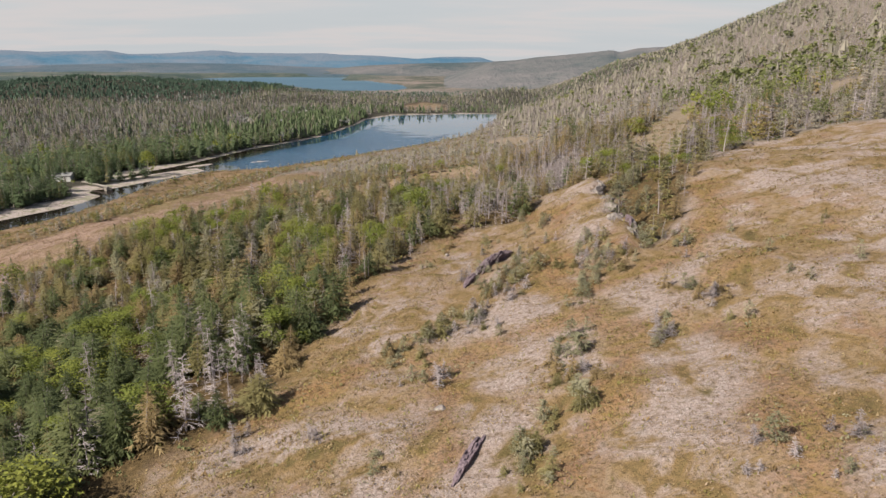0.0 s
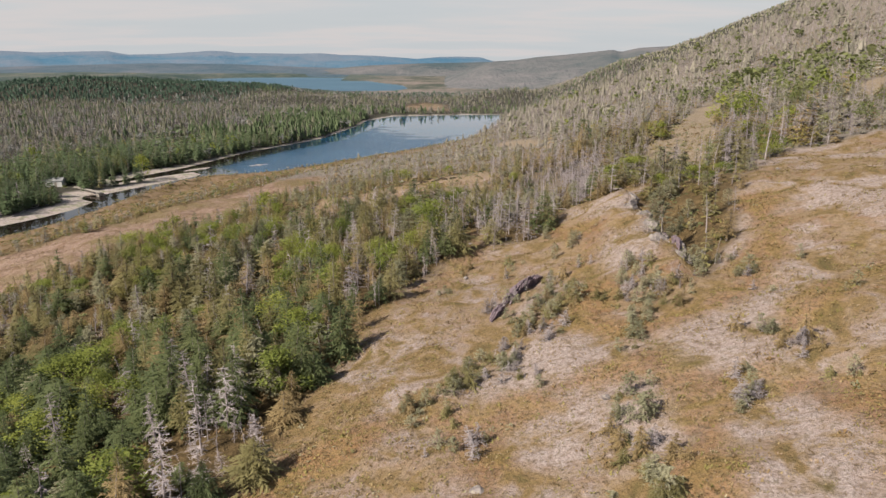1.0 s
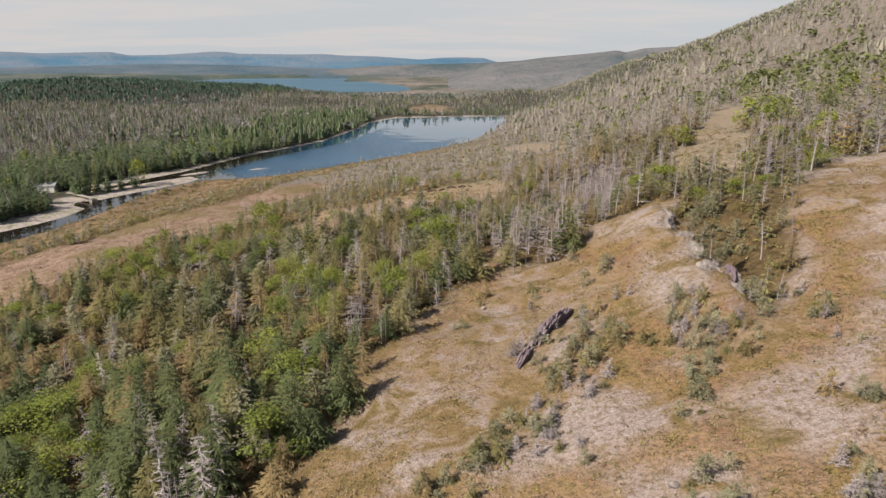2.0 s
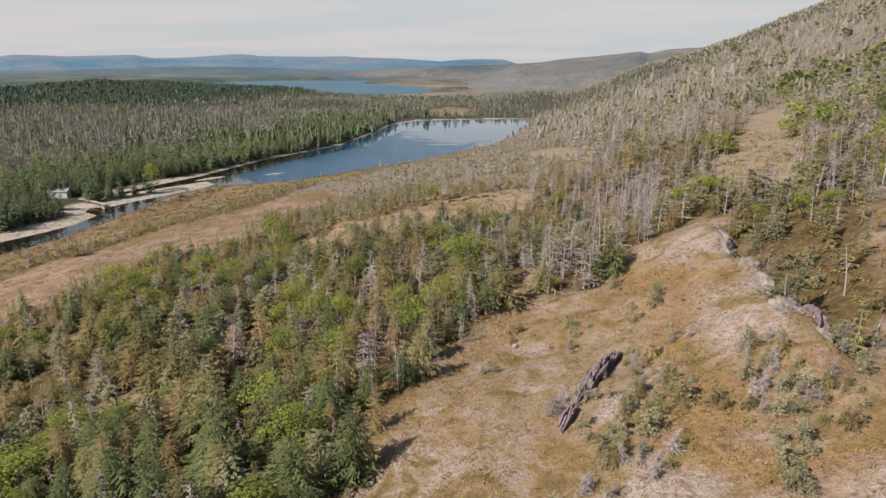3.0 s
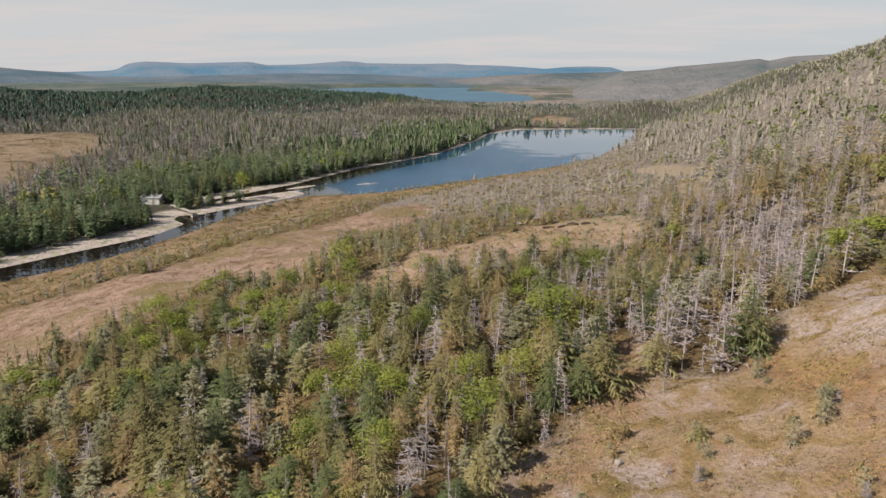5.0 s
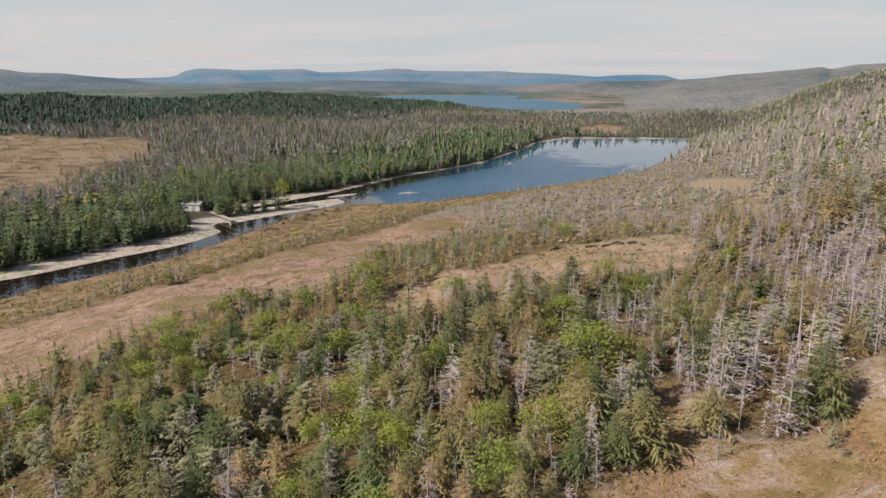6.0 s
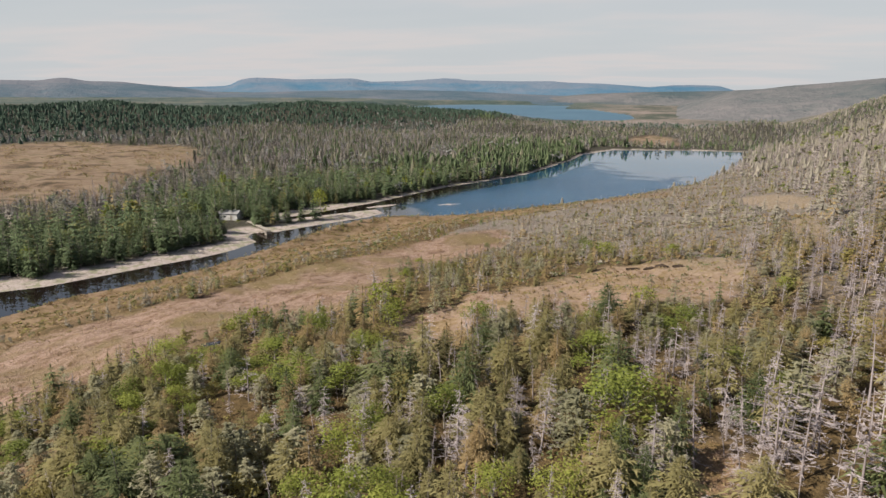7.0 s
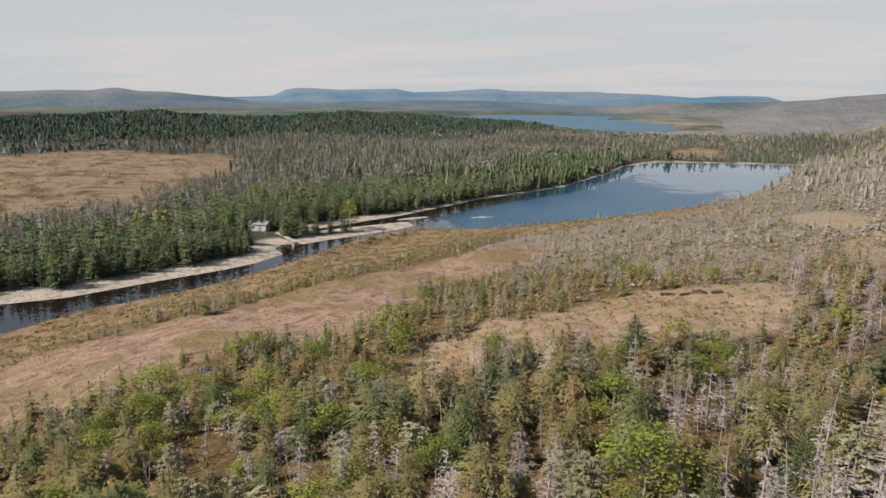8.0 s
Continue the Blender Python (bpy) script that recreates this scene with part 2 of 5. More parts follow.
def cover(x, y):
    """How much of heath, bog, glade, sand and water there is at each place, 0 to 1."""
    x, y = np.asarray(x, float), np.asarray(y, float)
    wob = 1.6 * waves(x, y, 14, 21)
    d = shore_distance(x, y, RIVER)
    d2 = shore_distance(x, y, FAR_LAKE)
    side = np.interp(y, [p[1] for p in NEAR_SHORE], [p[0] - 4.0 for p in NEAR_SHORE])
    right = (x > side) & (y < 705)
    heath = 1 - smooth(-1.5, 1.5, shore_distance(x, y, HEATH) + wob)
    bog = 1 - smooth(-3, 2, shore_distance(x, y, BOG) + 1.5 * wob)
    bog = np.maximum(bog, 1 - smooth(-14, 8, shore_distance(x, y, FAR_BOG) + 6 * waves(x, y, 70, 22)))
    bog = np.maximum(bog, 1 - smooth(-10, 6, shore_distance(x, y, LAKE_HEAD) + 6 * waves(x, y, 60, 23)))
    glade = sum(1 - smooth(-2, 1, shore_distance(x, y, g) + wob) for g in GLADES)
    strip = right * (1 - smooth(26, 40, d + 3 * wob)) * (1 - smooth(350, 390, y))
    wide = np.interp(y, [150, 265, 285, 335, 360], [8.5, 8.5, 7, 7, 1.9])
    sand = np.where(right, 1 - smooth(0.6, 1.6, d), 1 - smooth(wide * 0.8, wide * 1.2, d + 0.11 * wide * wob))
    for cx, cy, rx, ry, turn in SANDBARS:
        sand = np.maximum(sand, 0.6 * smooth(0.4, 0.5, bump(x, y, cx, cy, rx * 1.35, ry * 1.5, turn)))
    dry = upper_slope(x, y) * right
    hollow = np.zeros(x.shape)
    for line, half in HOLLOWS:
        for (ax, ay), (bx, by) in zip(line, line[1:]):
            k = np.clip(((x - ax) * (bx - ax) + (y - ay) * (by - ay)) / ((bx - ax) ** 2 + (by - ay) ** 2), 0, 1)
            away = np.hypot(x - ax - k * (bx - ax), y - ay - k * (by - ay))
            hollow = np.maximum(hollow, 1 - smooth(half * 0.25, half * 1.3, away + 1.1 * wob))
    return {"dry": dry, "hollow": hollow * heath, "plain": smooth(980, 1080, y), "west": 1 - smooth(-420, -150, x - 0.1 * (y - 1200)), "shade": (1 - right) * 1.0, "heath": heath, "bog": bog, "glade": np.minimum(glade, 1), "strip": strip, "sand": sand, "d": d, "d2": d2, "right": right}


# ---- materials ----
def nodes_of(name):
    mat = bpy.data.materials.new(name)
    mat.use_nodes = True
    nt = mat.node_tree
    nt.nodes.clear()
    return mat, nt


def add(nt, kind, **values):
    node = nt.nodes.new(kind)
    for key, v in values.items():
        node.inputs[key.replace("_", " ")].default_value = v
    return node


def noise_of(nt, vector, scale, detail=3.0, rough=0.55, distort=0.0):
    n = add(nt, "ShaderNodeTexNoise", Scale=scale, Detail=detail, Roughness=rough, Distortion=distort)
    if vector is not None:
        nt.links.new(vector, n.inputs["Vector"])
    return n.outputs["Fac"]


def ramp(nt, fac, stops):
    r = nt.nodes.new("ShaderNodeValToRGB")
    while len(r.color_ramp.elements) < len(stops):
        r.color_ramp.elements.new(0.5)
    for e, (p, c) in zip(r.color_ramp.elements, stops):
        e.position, e.color = p, (*c, 1)
    nt.links.new(fac, r.inputs[0])
    return r.outputs[0]


def grey(nt, fac, a, b):
    return ramp(nt, fac, [(a, (0, 0, 0)), (b, (1, 1, 1))])


def mix(nt, fac, a, b):
    n = nt.nodes.new("ShaderNodeMix")
    n.data_type = "RGBA"
    for sock, v in ((n.inputs[0], fac), (n.inputs[6], a), (n.inputs[7], b)):
        if isinstance(v, bpy.types.NodeSocket):
            nt.links.new(v, sock)
        else:
            sock.default_value = (*v, 1) if isinstance(v, tuple) else v
    return n.outputs[2]


def math_of(nt, op, a, b):
    n = nt.nodes.new("ShaderNodeMath")
    n.operation = op
    for sock, v in zip(n.inputs, (a, b)):
        if isinstance(v, bpy.types.NodeSocket):
            nt.links.new(v, sock)
        else:
            sock.default_value = v
    return n.outputs[0]


def attribute(nt, name):
    n = nt.nodes.new("ShaderNodeAttribute")
    n.attribute_name = name
    return n.outputs["Fac"]


def position(nt):
    return nt.nodes.new("ShaderNodeNewGeometry").outputs["Position"]


def finish(nt, colour, rough=0.9, height=None, strength=0.5, distance=0.05, metallic=0.0, through_light=0.0, specular=0.3):
    out = nt.nodes.new("ShaderNodeOutputMaterial")
    p = add(nt, "ShaderNodeBsdfPrincipled", Metallic=metallic)
    for key, v in (("Roughness", rough), ("Specular IOR Level", specular)):
        if isinstance(v, bpy.types.NodeSocket):
            nt.links.new(v, p.inputs[key])
        else:
            p.inputs[key].default_value = v
    if isinstance(colour, tuple):
        p.inputs["Base Color"].default_value = (*colour, 1)
    else:
        nt.links.new(colour, p.inputs["Base Color"])
    if height is not None:
        b = add(nt, "ShaderNodeBump", Strength=strength, Distance=distance)
        nt.links.new(height, b.inputs["Height"])
        nt.links.new(b.outputs[0], p.inputs["Normal"])
    if through_light:
        tr = nt.nodes.new("ShaderNodeBsdfTranslucent")
        nt.links.new(colour, tr.inputs[0])
        ms = nt.nodes.new("ShaderNodeMixShader")
        ms.inputs[0].default_value = through_light
        nt.links.new(p.outputs[0], ms.inputs[1])
        nt.links.new(tr.outputs[0], ms.inputs[2])
        nt.links.new(ms.outputs[0], out.inputs[0])
    else:
        nt.links.new(p.outputs[0], out.inputs[0])


def foliage_material(name, stops, through_light=0.2):
    """Leaves or needles whose tone changes from plant to plant and within each plant."""
    mat, nt = nodes_of(name)
    rnd = math_of(nt, "FRACT", math_of(nt, "ADD", nt.nodes.new("ShaderNodeObjectInfo").outputs["Random"], attribute(nt, "tone")), 0.0)
    inner = noise_of(nt, position(nt), 1.1, 3.0)
    fac = math_of(nt, "ADD", math_of(nt, "MULTIPLY", rnd, 0.62), math_of(nt, "MULTIPLY", inner, 0.38))
    col = ramp(nt, fac, stops)
    fine = noise_of(nt, position(nt), 7.0, 2.0)
    col = mix(nt, grey(nt, fine, 0.35, 0.75), col, mix(nt, 0.5, col, stops[-1][1]))
    finish(nt, col, 0.75, through_light=through_light, specular=0.2)
    return mat


def bark_material(name, dark, light, scale=6.0):
    mat, nt = nodes_of(name)
    rnd = math_of(nt, "FRACT", math_of(nt, "ADD", nt.nodes.new("ShaderNodeObjectInfo").outputs["Random"], attribute(nt, "tone")), 0.0)
    n = noise_of(nt, position(nt), scale, 4.0)
    fac = math_of(nt, "ADD", math_of(nt, "MULTIPLY", rnd, 0.5), math_of(nt, "MULTIPLY", n, 0.5))
    finish(nt, ramp(nt, fac, [(0.2, dark), (0.8, light)]), 0.9, height=n, strength=0.4, distance=0.02)
    return mat


GREEN = foliage_material("spruce_needles_green", [(0.1, (0.085, 0.08, 0.032)), (0.45, (0.185, 0.165, 0.068)), (0.75, (0.25, 0.22, 0.096)), (1, (0.29, 0.252, 0.125))], 0.3)
GREY_SPRUCE = foliage_material("spruce_needles_grey_olive", [(0.1, (0.101, 0.097, 0.073)), (0.45, (0.207, 0.193, 0.149)), (0.75, (0.291, 0.264, 0.209)), (1, (0.381, 0.341, 0.286))], 0.25)
DARK = foliage_material("spruce_needles_dark", [(0.1, (0.038, 0.058, 0.024)), (0.45, (0.084, 0.108, 0.043)), (0.75, (0.126, 0.146, 0.060)), (1, (0.192, 0.198, 0.090))], 0.25)
LICHEN = foliage_material("fir_needles_grey_green", [(0.1, (0.123, 0.125, 0.069)), (0.45, (0.218, 0.213, 0.125)), (0.75, (0.297, 0.280, 0.177)), (1, (0.370, 0.342, 0.235))], 0.32)
OLIVE = foliage_material("shrub_leaves_olive_brown", [(0.1, (0.1, 0.09, 0.028)), (0.45, (0.175, 0.155, 0.045)), (0.75, (0.235, 0.205, 0.065)), (1, (0.29, 0.235, 0.095))], 0.3)
RUST = foliage_material("spruce_needles_rusty", [(0.1, (0.130, 0.093, 0.044)), (0.45, (0.238, 0.172, 0.079)), (0.75, (0.308, 0.225, 0.110)), (1, (0.346, 0.265, 0.152))], 0.28)
LEAF = foliage_material("birch_leaves", [(0.1, (0.082, 0.112, 0.024)), (0.45, (0.155, 0.19, 0.036)), (0.75, (0.21, 0.238, 0.046)), (1, (0.27, 0.262, 0.066))], 0.32)
HEATHER = foliage_material("dwarf_shrub_leaves", [(0.1, (0.091, 0.059, 0.027)), (0.4, (0.175, 0.105, 0.043)), (0.65, (0.203, 0.150, 0.063)), (1.0, (0.308, 0.231, 0.141))], 0.28)
SEDGE = foliage_material("dead_sedge_tussock", [(0.1, (0.189, 0.126, 0.077)), (0.5, (0.28, 0.196, 0.126)), (1.0, (0.364, 0.28, 0.196))])
FAR_LEAF = foliage_material("birch_leaves_dull", [(0.1, (0.075, 0.092, 0.034)), (0.45, (0.125, 0.145, 0.05)), (0.75, (0.17, 0.185, 0.07)), (1, (0.23, 0.225, 0.11))], 0.3)
COOL_GREEN = foliage_material("spruce_needles_cool_green", [(0.1, (0.036, 0.060, 0.030)), (0.45, (0.079, 0.115, 0.053)), (0.75, (0.120, 0.160, 0.074)), (1, (0.186, 0.213, 0.109))], 0.25)
VALLEY_GREEN = foliage_material("spruce_needles_valley", [(0.1, (0.036, 0.044, 0.026)), (0.45, (0.105, 0.11, 0.064)), (0.75, (0.185, 0.18, 0.122)), (1, (0.28, 0.26, 0.19))], 0.25)
# needles of the far woods, with distance haze put into their grey and blue-green
HAZE_GREY = foliage_material("spruce_needles_haze_grey", [(0.1, (0.086, 0.101, 0.086)), (0.45, (0.157, 0.165, 0.149)), (0.75, (0.224, 0.224, 0.204)), (1.0, (0.316, 0.300, 0.286))], 0.25)
HAZY_GREEN = foliage_material("spruce_needles_haze_green", [(0.1, (0.02, 0.045, 0.032)), (0.45, (0.042, 0.075, 0.05)), (0.75, (0.066, 0.105, 0.07)), (1, (0.1, 0.14, 0.1))], 0.25)
DEAD = bark_material("dead_wood_silver", (0.173, 0.146, 0.145), (0.380, 0.331, 0.328))
BARK = bark_material("conifer_bark", (0.105, 0.084, 0.068), (0.290, 0.258, 0.229))
BIRCH = bark_material("birch_bark", (0.112, 0.091, 0.07), (0.336, 0.308, 0.266), 3.0)


def ground_material():
    mat, nt = nodes_of("ground_cover")
    p = position(nt)
    big, mid, small, grain = noise_of(nt, p, 0.07, 4, 0.6, 0.5), noise_of(nt, p, 0.28, 6, 0.62, 0.6), noise_of(nt, p, 1.5, 5, 0.7), noise_of(nt, p, 5.0, 4, 0.75)
    speck = noise_of(nt, p, 2.7, 5, 0.8)
    patch = math_of(nt, "ADD", math_of(nt, "MULTIPLY", big, 0.5), math_of(nt, "MULTIPLY", mid, 0.5))
    grassy = ramp(nt, mid, [(0.3, (0.097, 0.077, 0.030)), (0.42, (0.187, 0.125, 0.059)), (0.52, (0.236, 0.171, 0.114)), (0.6, (0.191, 0.108, 0.052)), (0.72, (0.139, 0.070, 0.035))])
    pale = ramp(nt, small, [(0.3, (0.112, 0.081, 0.056)), (0.44, (0.245, 0.19, 0.164)), (0.62, (0.392, 0.329, 0.311))])
    heath = mix(nt, grey(nt, patch, 0.47, 0.555), grassy, pale)
    heath = mix(nt, grey(nt, math_of(nt, "ADD", math_of(nt, "MULTIPLY", small, 0.6), math_of(nt, "MULTIPLY", grain, 0.4)), 0.5, 0.66), heath, (0.087, 0.062, 0.029))
    heath = mix(nt, math_of(nt, "MULTIPLY", grey(nt, speck, 0.50, 0.60), 0.5), heath, (0.091, 0.063, 0.032))
    damp = ramp(nt, mid, [(0.32, (0.119, 0.091, 0.031)), (0.43, (0.210, 0.140, 0.055)), (0.52, (0.231, 0.130, 0.058)), (0.62, (0.164, 0.084, 0.036)), (0.72, (0.147, 0.108, 0.039))])
    damp = mix(nt, grey(nt, speck, 0.48, 0.6), damp, (0.091, 0.063, 0.028))
    heath = mix(nt, math_of(nt, "MULTIPLY", attribute(nt, "hollow"), 0.75), heath, damp)
    boggy = ramp(nt, mid, [(0.32, (0.085, 0.05, 0.032)), (0.44, (0.175, 0.115, 0.085)), (0.55, (0.27, 0.192, 0.152)), (0.66, (0.14, 0.08, 0.052))])
    boggy = mix(nt, grey(nt, speck, 0.5, 0.66), boggy, (0.119, 0.077, 0.042))
    boggy = mix(nt, grey(nt, noise_of(nt, p, 0.045, 5, 0.6, 0.8), 0.47, 0.6), boggy, (0.14, 0.105, 0.052))
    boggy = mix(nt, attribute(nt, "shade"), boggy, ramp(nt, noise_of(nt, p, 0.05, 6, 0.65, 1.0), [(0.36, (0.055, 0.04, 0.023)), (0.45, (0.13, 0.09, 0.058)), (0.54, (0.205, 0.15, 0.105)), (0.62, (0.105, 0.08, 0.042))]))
    strip = ramp(nt, mid, [(0.3, (0.07, 0.052, 0.026)), (0.44, (0.15, 0.10, 0.054)), (0.56, (0.215, 0.15, 0.098)), (0.7, (0.13, 0.078, 0.04))])
    strip = mix(nt, grey(nt, small, 0.52, 0.68), strip, (0.095, 0.072, 0.03))
    # brown forest floor, its colours darkened to deepen the shade between trees
    floor = ramp(nt, small, [(0.3, (0.035, 0.025, 0.012)), (0.5, (0.081, 0.055, 0.025)), (0.7, (0.154, 0.105, 0.052))])
    sand = ramp(nt, small, [(0.3, (0.266, 0.222, 0.197)), (0.6, (0.378, 0.325, 0.298)), (0.8, (0.306, 0.258, 0.229))])
    sand = mix(nt, grey(nt, mid, 0.50, 0.60), sand, (0.217, 0.213, 0.140))
    sand = mix(nt, grey(nt, noise_of(nt, p, 0.55, 5, 0.7, 1.5), 0.53, 0.62), sand, (0.161, 0.132, 0.105))
    glade = mix(nt, grey(nt, mid, 0.42, 0.6), grassy, boggy)
    glade = mix(nt, math_of(nt, "MULTIPLY", grey(nt, small, 0.42, 0.6), 0.55), glade, (0.30, 0.225, 0.165))
    glade = mix(nt, math_of(nt, "MULTIPLY", attribute(nt, "dry"), 0.75), glade, ramp(nt, small, [(0.3, (0.112, 0.087, 0.056)), (0.5, (0.196, 0.158, 0.112)), (0.7, (0.259, 0.217, 0.168))]))
    dry = ramp(nt, small, [(0.28, (0.07, 0.06, 0.048)), (0.48, (0.145, 0.122, 0.1)), (0.68, (0.225, 0.195, 0.165))])
    patches = math_of(nt, "ADD", math_of(nt, "MULTIPLY", noise_of(nt, p, 0.006, 5, 0.6), 0.6), math_of(nt, "MULTIPLY", noise_of(nt, p, 0.05, 4, 0.7), 0.4))
    plain = ramp(nt, patches, [(0.42, (0.05, 0.06, 0.045)), (0.48, (0.105, 0.098, 0.08)), (0.56, (0.185, 0.152, 0.132))])
    wild = ramp(nt, patches, [(0.42, (0.035, 0.055, 0.05)), (0.5, (0.065, 0.082, 0.07)), (0.6, (0.125, 0.115, 0.095))])
    plain = mix(nt, attribute(nt, "west"), plain, wild)
    # far-bank wood floor, near-black so the shade under its trees is in the colour
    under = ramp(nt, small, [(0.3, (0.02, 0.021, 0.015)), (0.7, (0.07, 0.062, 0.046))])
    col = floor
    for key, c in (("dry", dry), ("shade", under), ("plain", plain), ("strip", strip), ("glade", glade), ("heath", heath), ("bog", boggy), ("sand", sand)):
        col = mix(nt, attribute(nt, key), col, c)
    col = mix(nt, attribute(nt, "bed"), col, (0.035, 0.025, 0.014))
    h = math_of(nt, "ADD", math_of(nt, "MULTIPLY", small, 1.0), math_of(nt, "MULTIPLY", grain, 0.5))
    finish(nt, col, 0.95, height=h, strength=0.9, distance=0.25, specular=0.15)
    return mat


def water_material():
    """Dark peaty river with the far wood's reflection deepened in its colour, and a lake whose open water the wind
    ruffles around a calm middle.
    """
    mat, nt = nodes_of("river_water")
    p = position(nt)
    broken = noise_of(nt, p, 0.035, 4.0, 0.6, 1.2)
    still = grey(nt, math_of(nt, "ADD", attribute(nt, "calm"), math_of(nt, "MULTIPLY", broken, 0.9)), 0.78, 1.02)
    wind = math_of(nt, "SUBTRACT", 1.0, still)
    ripple = math_of(nt, "MULTIPLY", noise_of(nt, p, 0.9, 3.0), math_of(nt, "ADD", math_of(nt, "MULTIPLY", wind, 1.0), 0.015))
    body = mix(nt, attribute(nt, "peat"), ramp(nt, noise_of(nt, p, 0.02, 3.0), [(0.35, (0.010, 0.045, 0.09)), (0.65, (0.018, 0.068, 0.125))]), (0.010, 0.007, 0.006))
    finish(nt, body, math_of(nt, "ADD", math_of(nt, "MULTIPLY", wind, 0.22), 0.02), height=ripple, strength=0.6, distance=0.25,
           specular=math_of(nt, "SUBTRACT", 0.5, math_of(nt, "MULTIPLY", wind, 0.32)))
    return mat


GROUND, WATER = ground_material(), water_material()

# ---- ground and water ----
gx = graded([(-4900, 300), (-1200, 40), (-420, 7), (-200, 1.8), (-60, 1.2), (60, 1.2), (150, 5), (500, 20), (1500, 90), (4900, 300)])
gy = graded([(-1500, 200), (-100, 12), (25, 1.5), (60, 1.0), (130, 1.0), (260, 1.9), (420, 3.5), (760, 10), (2200, 60), (4950, 250)])
X, Y = np.meshgrid(gx, gy, indexing="ij")
ground = new("ground", grid_mesh("ground", X, Y, ground_height(X, Y)))
ground.data.materials.append(GROUND)
tagged(ground, "tan heath, pink-brown bog and sandy beaches along a river valley", "ground", kind="structure")
COVER = cover(X, Y)
COVER["bed"] = (1 - smooth(-0.8, 0.1, COVER["d"])) * (1 - COVER["sand"])
for key in ("dry", "hollow", "shade", "plain", "west", "heath", "bog", "glade", "strip", "sand", "bed"):
    layer = ground.data.attributes.new(key, "FLOAT", "POINT")
    layer.data.foreach_set("value", np.asarray(COVER[key], np.float32).ravel())


def ruffled_water():
    mat, nt = nodes_of("ruffled_lake_water")
    p = position(nt)
    finish(nt, ramp(nt, noise_of(nt, p, 0.006, 3.0), [(0.35, (0.038, 0.091, 0.133)), (0.65, (0.059, 0.119, 0.164))]), 0.45, height=noise_of(nt, p, 0.5, 3.0), strength=0.5, distance=0.3, specular=0.25)
    return mat


def sheet(name, x0, y0, x1, y1, label, mat, z=0.0, n=3):
    x, y = np.meshgrid(np.linspace(x0, x1, n), np.linspace(y0, y1, 2 * n), indexing="ij")
    ob = new(name, grid_mesh(name, x, y, np.full(x.shape, z)))
    ob.data.materials.append(mat)
    off = np.full(x.shape, 1e9)
    for (ax, ay), (bx, by) in zip(FAR_SHORE, FAR_SHORE[1:]):
        k = np.clip(((x - ax) * (bx - ax) + (y - ay) * (by - ay)) / ((bx - ax) ** 2 + (by - ay) ** 2), 0, 1)
        off = np.minimum(off, np.hypot(x - ax - k * (bx - ax), y - ay - k * (by - ay)))
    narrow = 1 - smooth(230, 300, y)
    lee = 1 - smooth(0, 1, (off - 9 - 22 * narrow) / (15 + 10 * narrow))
    # near-black body colour along the far shore, standing in for mirrored trees
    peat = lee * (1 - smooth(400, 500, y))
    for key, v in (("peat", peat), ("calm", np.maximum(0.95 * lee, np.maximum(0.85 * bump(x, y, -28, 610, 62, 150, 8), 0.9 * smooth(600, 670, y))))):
        layer = ob.data.attributes.new(key, "FLOAT", "POINT")
        layer.data.foreach_set("value", np.asarray(v, np.float32).ravel())
    return tagged(ob, label, "water", kind="structure")


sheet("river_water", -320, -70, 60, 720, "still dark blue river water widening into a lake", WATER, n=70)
sheet("lake_water", -660, 1190, -90, 2010, "pale blue water of a distant lake", ruffled_water())


# ---- meshes from numpy ----
def tri_mesh(name, verts, tris, materials, slots=None, tone=None):
    me = bpy.data.meshes.new(name)
    verts, tris = np.asarray(verts, np.float32).reshape(-1, 3), np.asarray(tris, np.int32).reshape(-1, 3)
    me.vertices.add(len(verts))
    me.vertices.foreach_set("co", verts.ravel())
    me.loops.add(tris.size)
    me.loops.foreach_set("vertex_index", tris.ravel())
    me.polygons.add(len(tris))
    me.polygons.foreach_set("loop_start", np.arange(0, tris.size, 3, dtype=np.int32))
    for mat in materials:
        me.materials.append(mat)
    if slots is not None:
        me.polygons.foreach_set("material_index", np.asarray(slots, np.int32))
    me.update(calc_edges=True)
    if tone is not None:
        layer = me.attributes.new("tone", "FLOAT", "POINT")
        layer.data.foreach_set("value", np.asarray(tone, np.float32))
    return me


class Shape:
    """Triangles of one part of a plant."""

    def __init__(self):
        self.v, self.t = [], []

    def tri(self, a, b, c):
        n = len(self.v)
        self.v += [tuple(a), tuple(b), tuple(c)]
        self.t.append((n, n + 1, n + 2))

    def tube(self, points, radii, sides):
        n = len(self.v)
        for p, r in zip(points, radii):
            for k in range(sides):
                a = 6.2832 * k / sides
                self.v.append((p[0] + r * math.cos(a), p[1] + r * math.sin(a), p[2]))
        for i in range(len(points) - 1):
            for k in range(sides):
                a, b = n + i * sides + k, n + i * sides + (k + 1) % sides
                self.t += [(a, b, b + sides), (a, b + sides, a + sides)]

    def stick(self, a, b, w0, w1=0.0):
        """A thin tapered limb: three long faces."""
        a, b = Vector(a), Vector(b)
        way = (b - a).normalized()
        s = way.orthogonal().normalized()
        u = way.cross(s)
        ring = [s, -0.5 * s + 0.87 * u, -0.5 * s - 0.87 * u]
        n = len(self.v)
        self.v += [tuple(a + w0 * r) for r in ring] + [tuple(b + w1 * r) for r in ring]
        for k in range(3):
            j = (k + 1) % 3
            self.t += [(n + k, n + j, n + 3 + j), (n + k, n + 3 + j, n + 3 + k)]


def trunk_line(rng, h, lean, bend):
    a = rng.uniform(0, 6.28)
    pts = []
    for k in range(5):
        u = k / 4
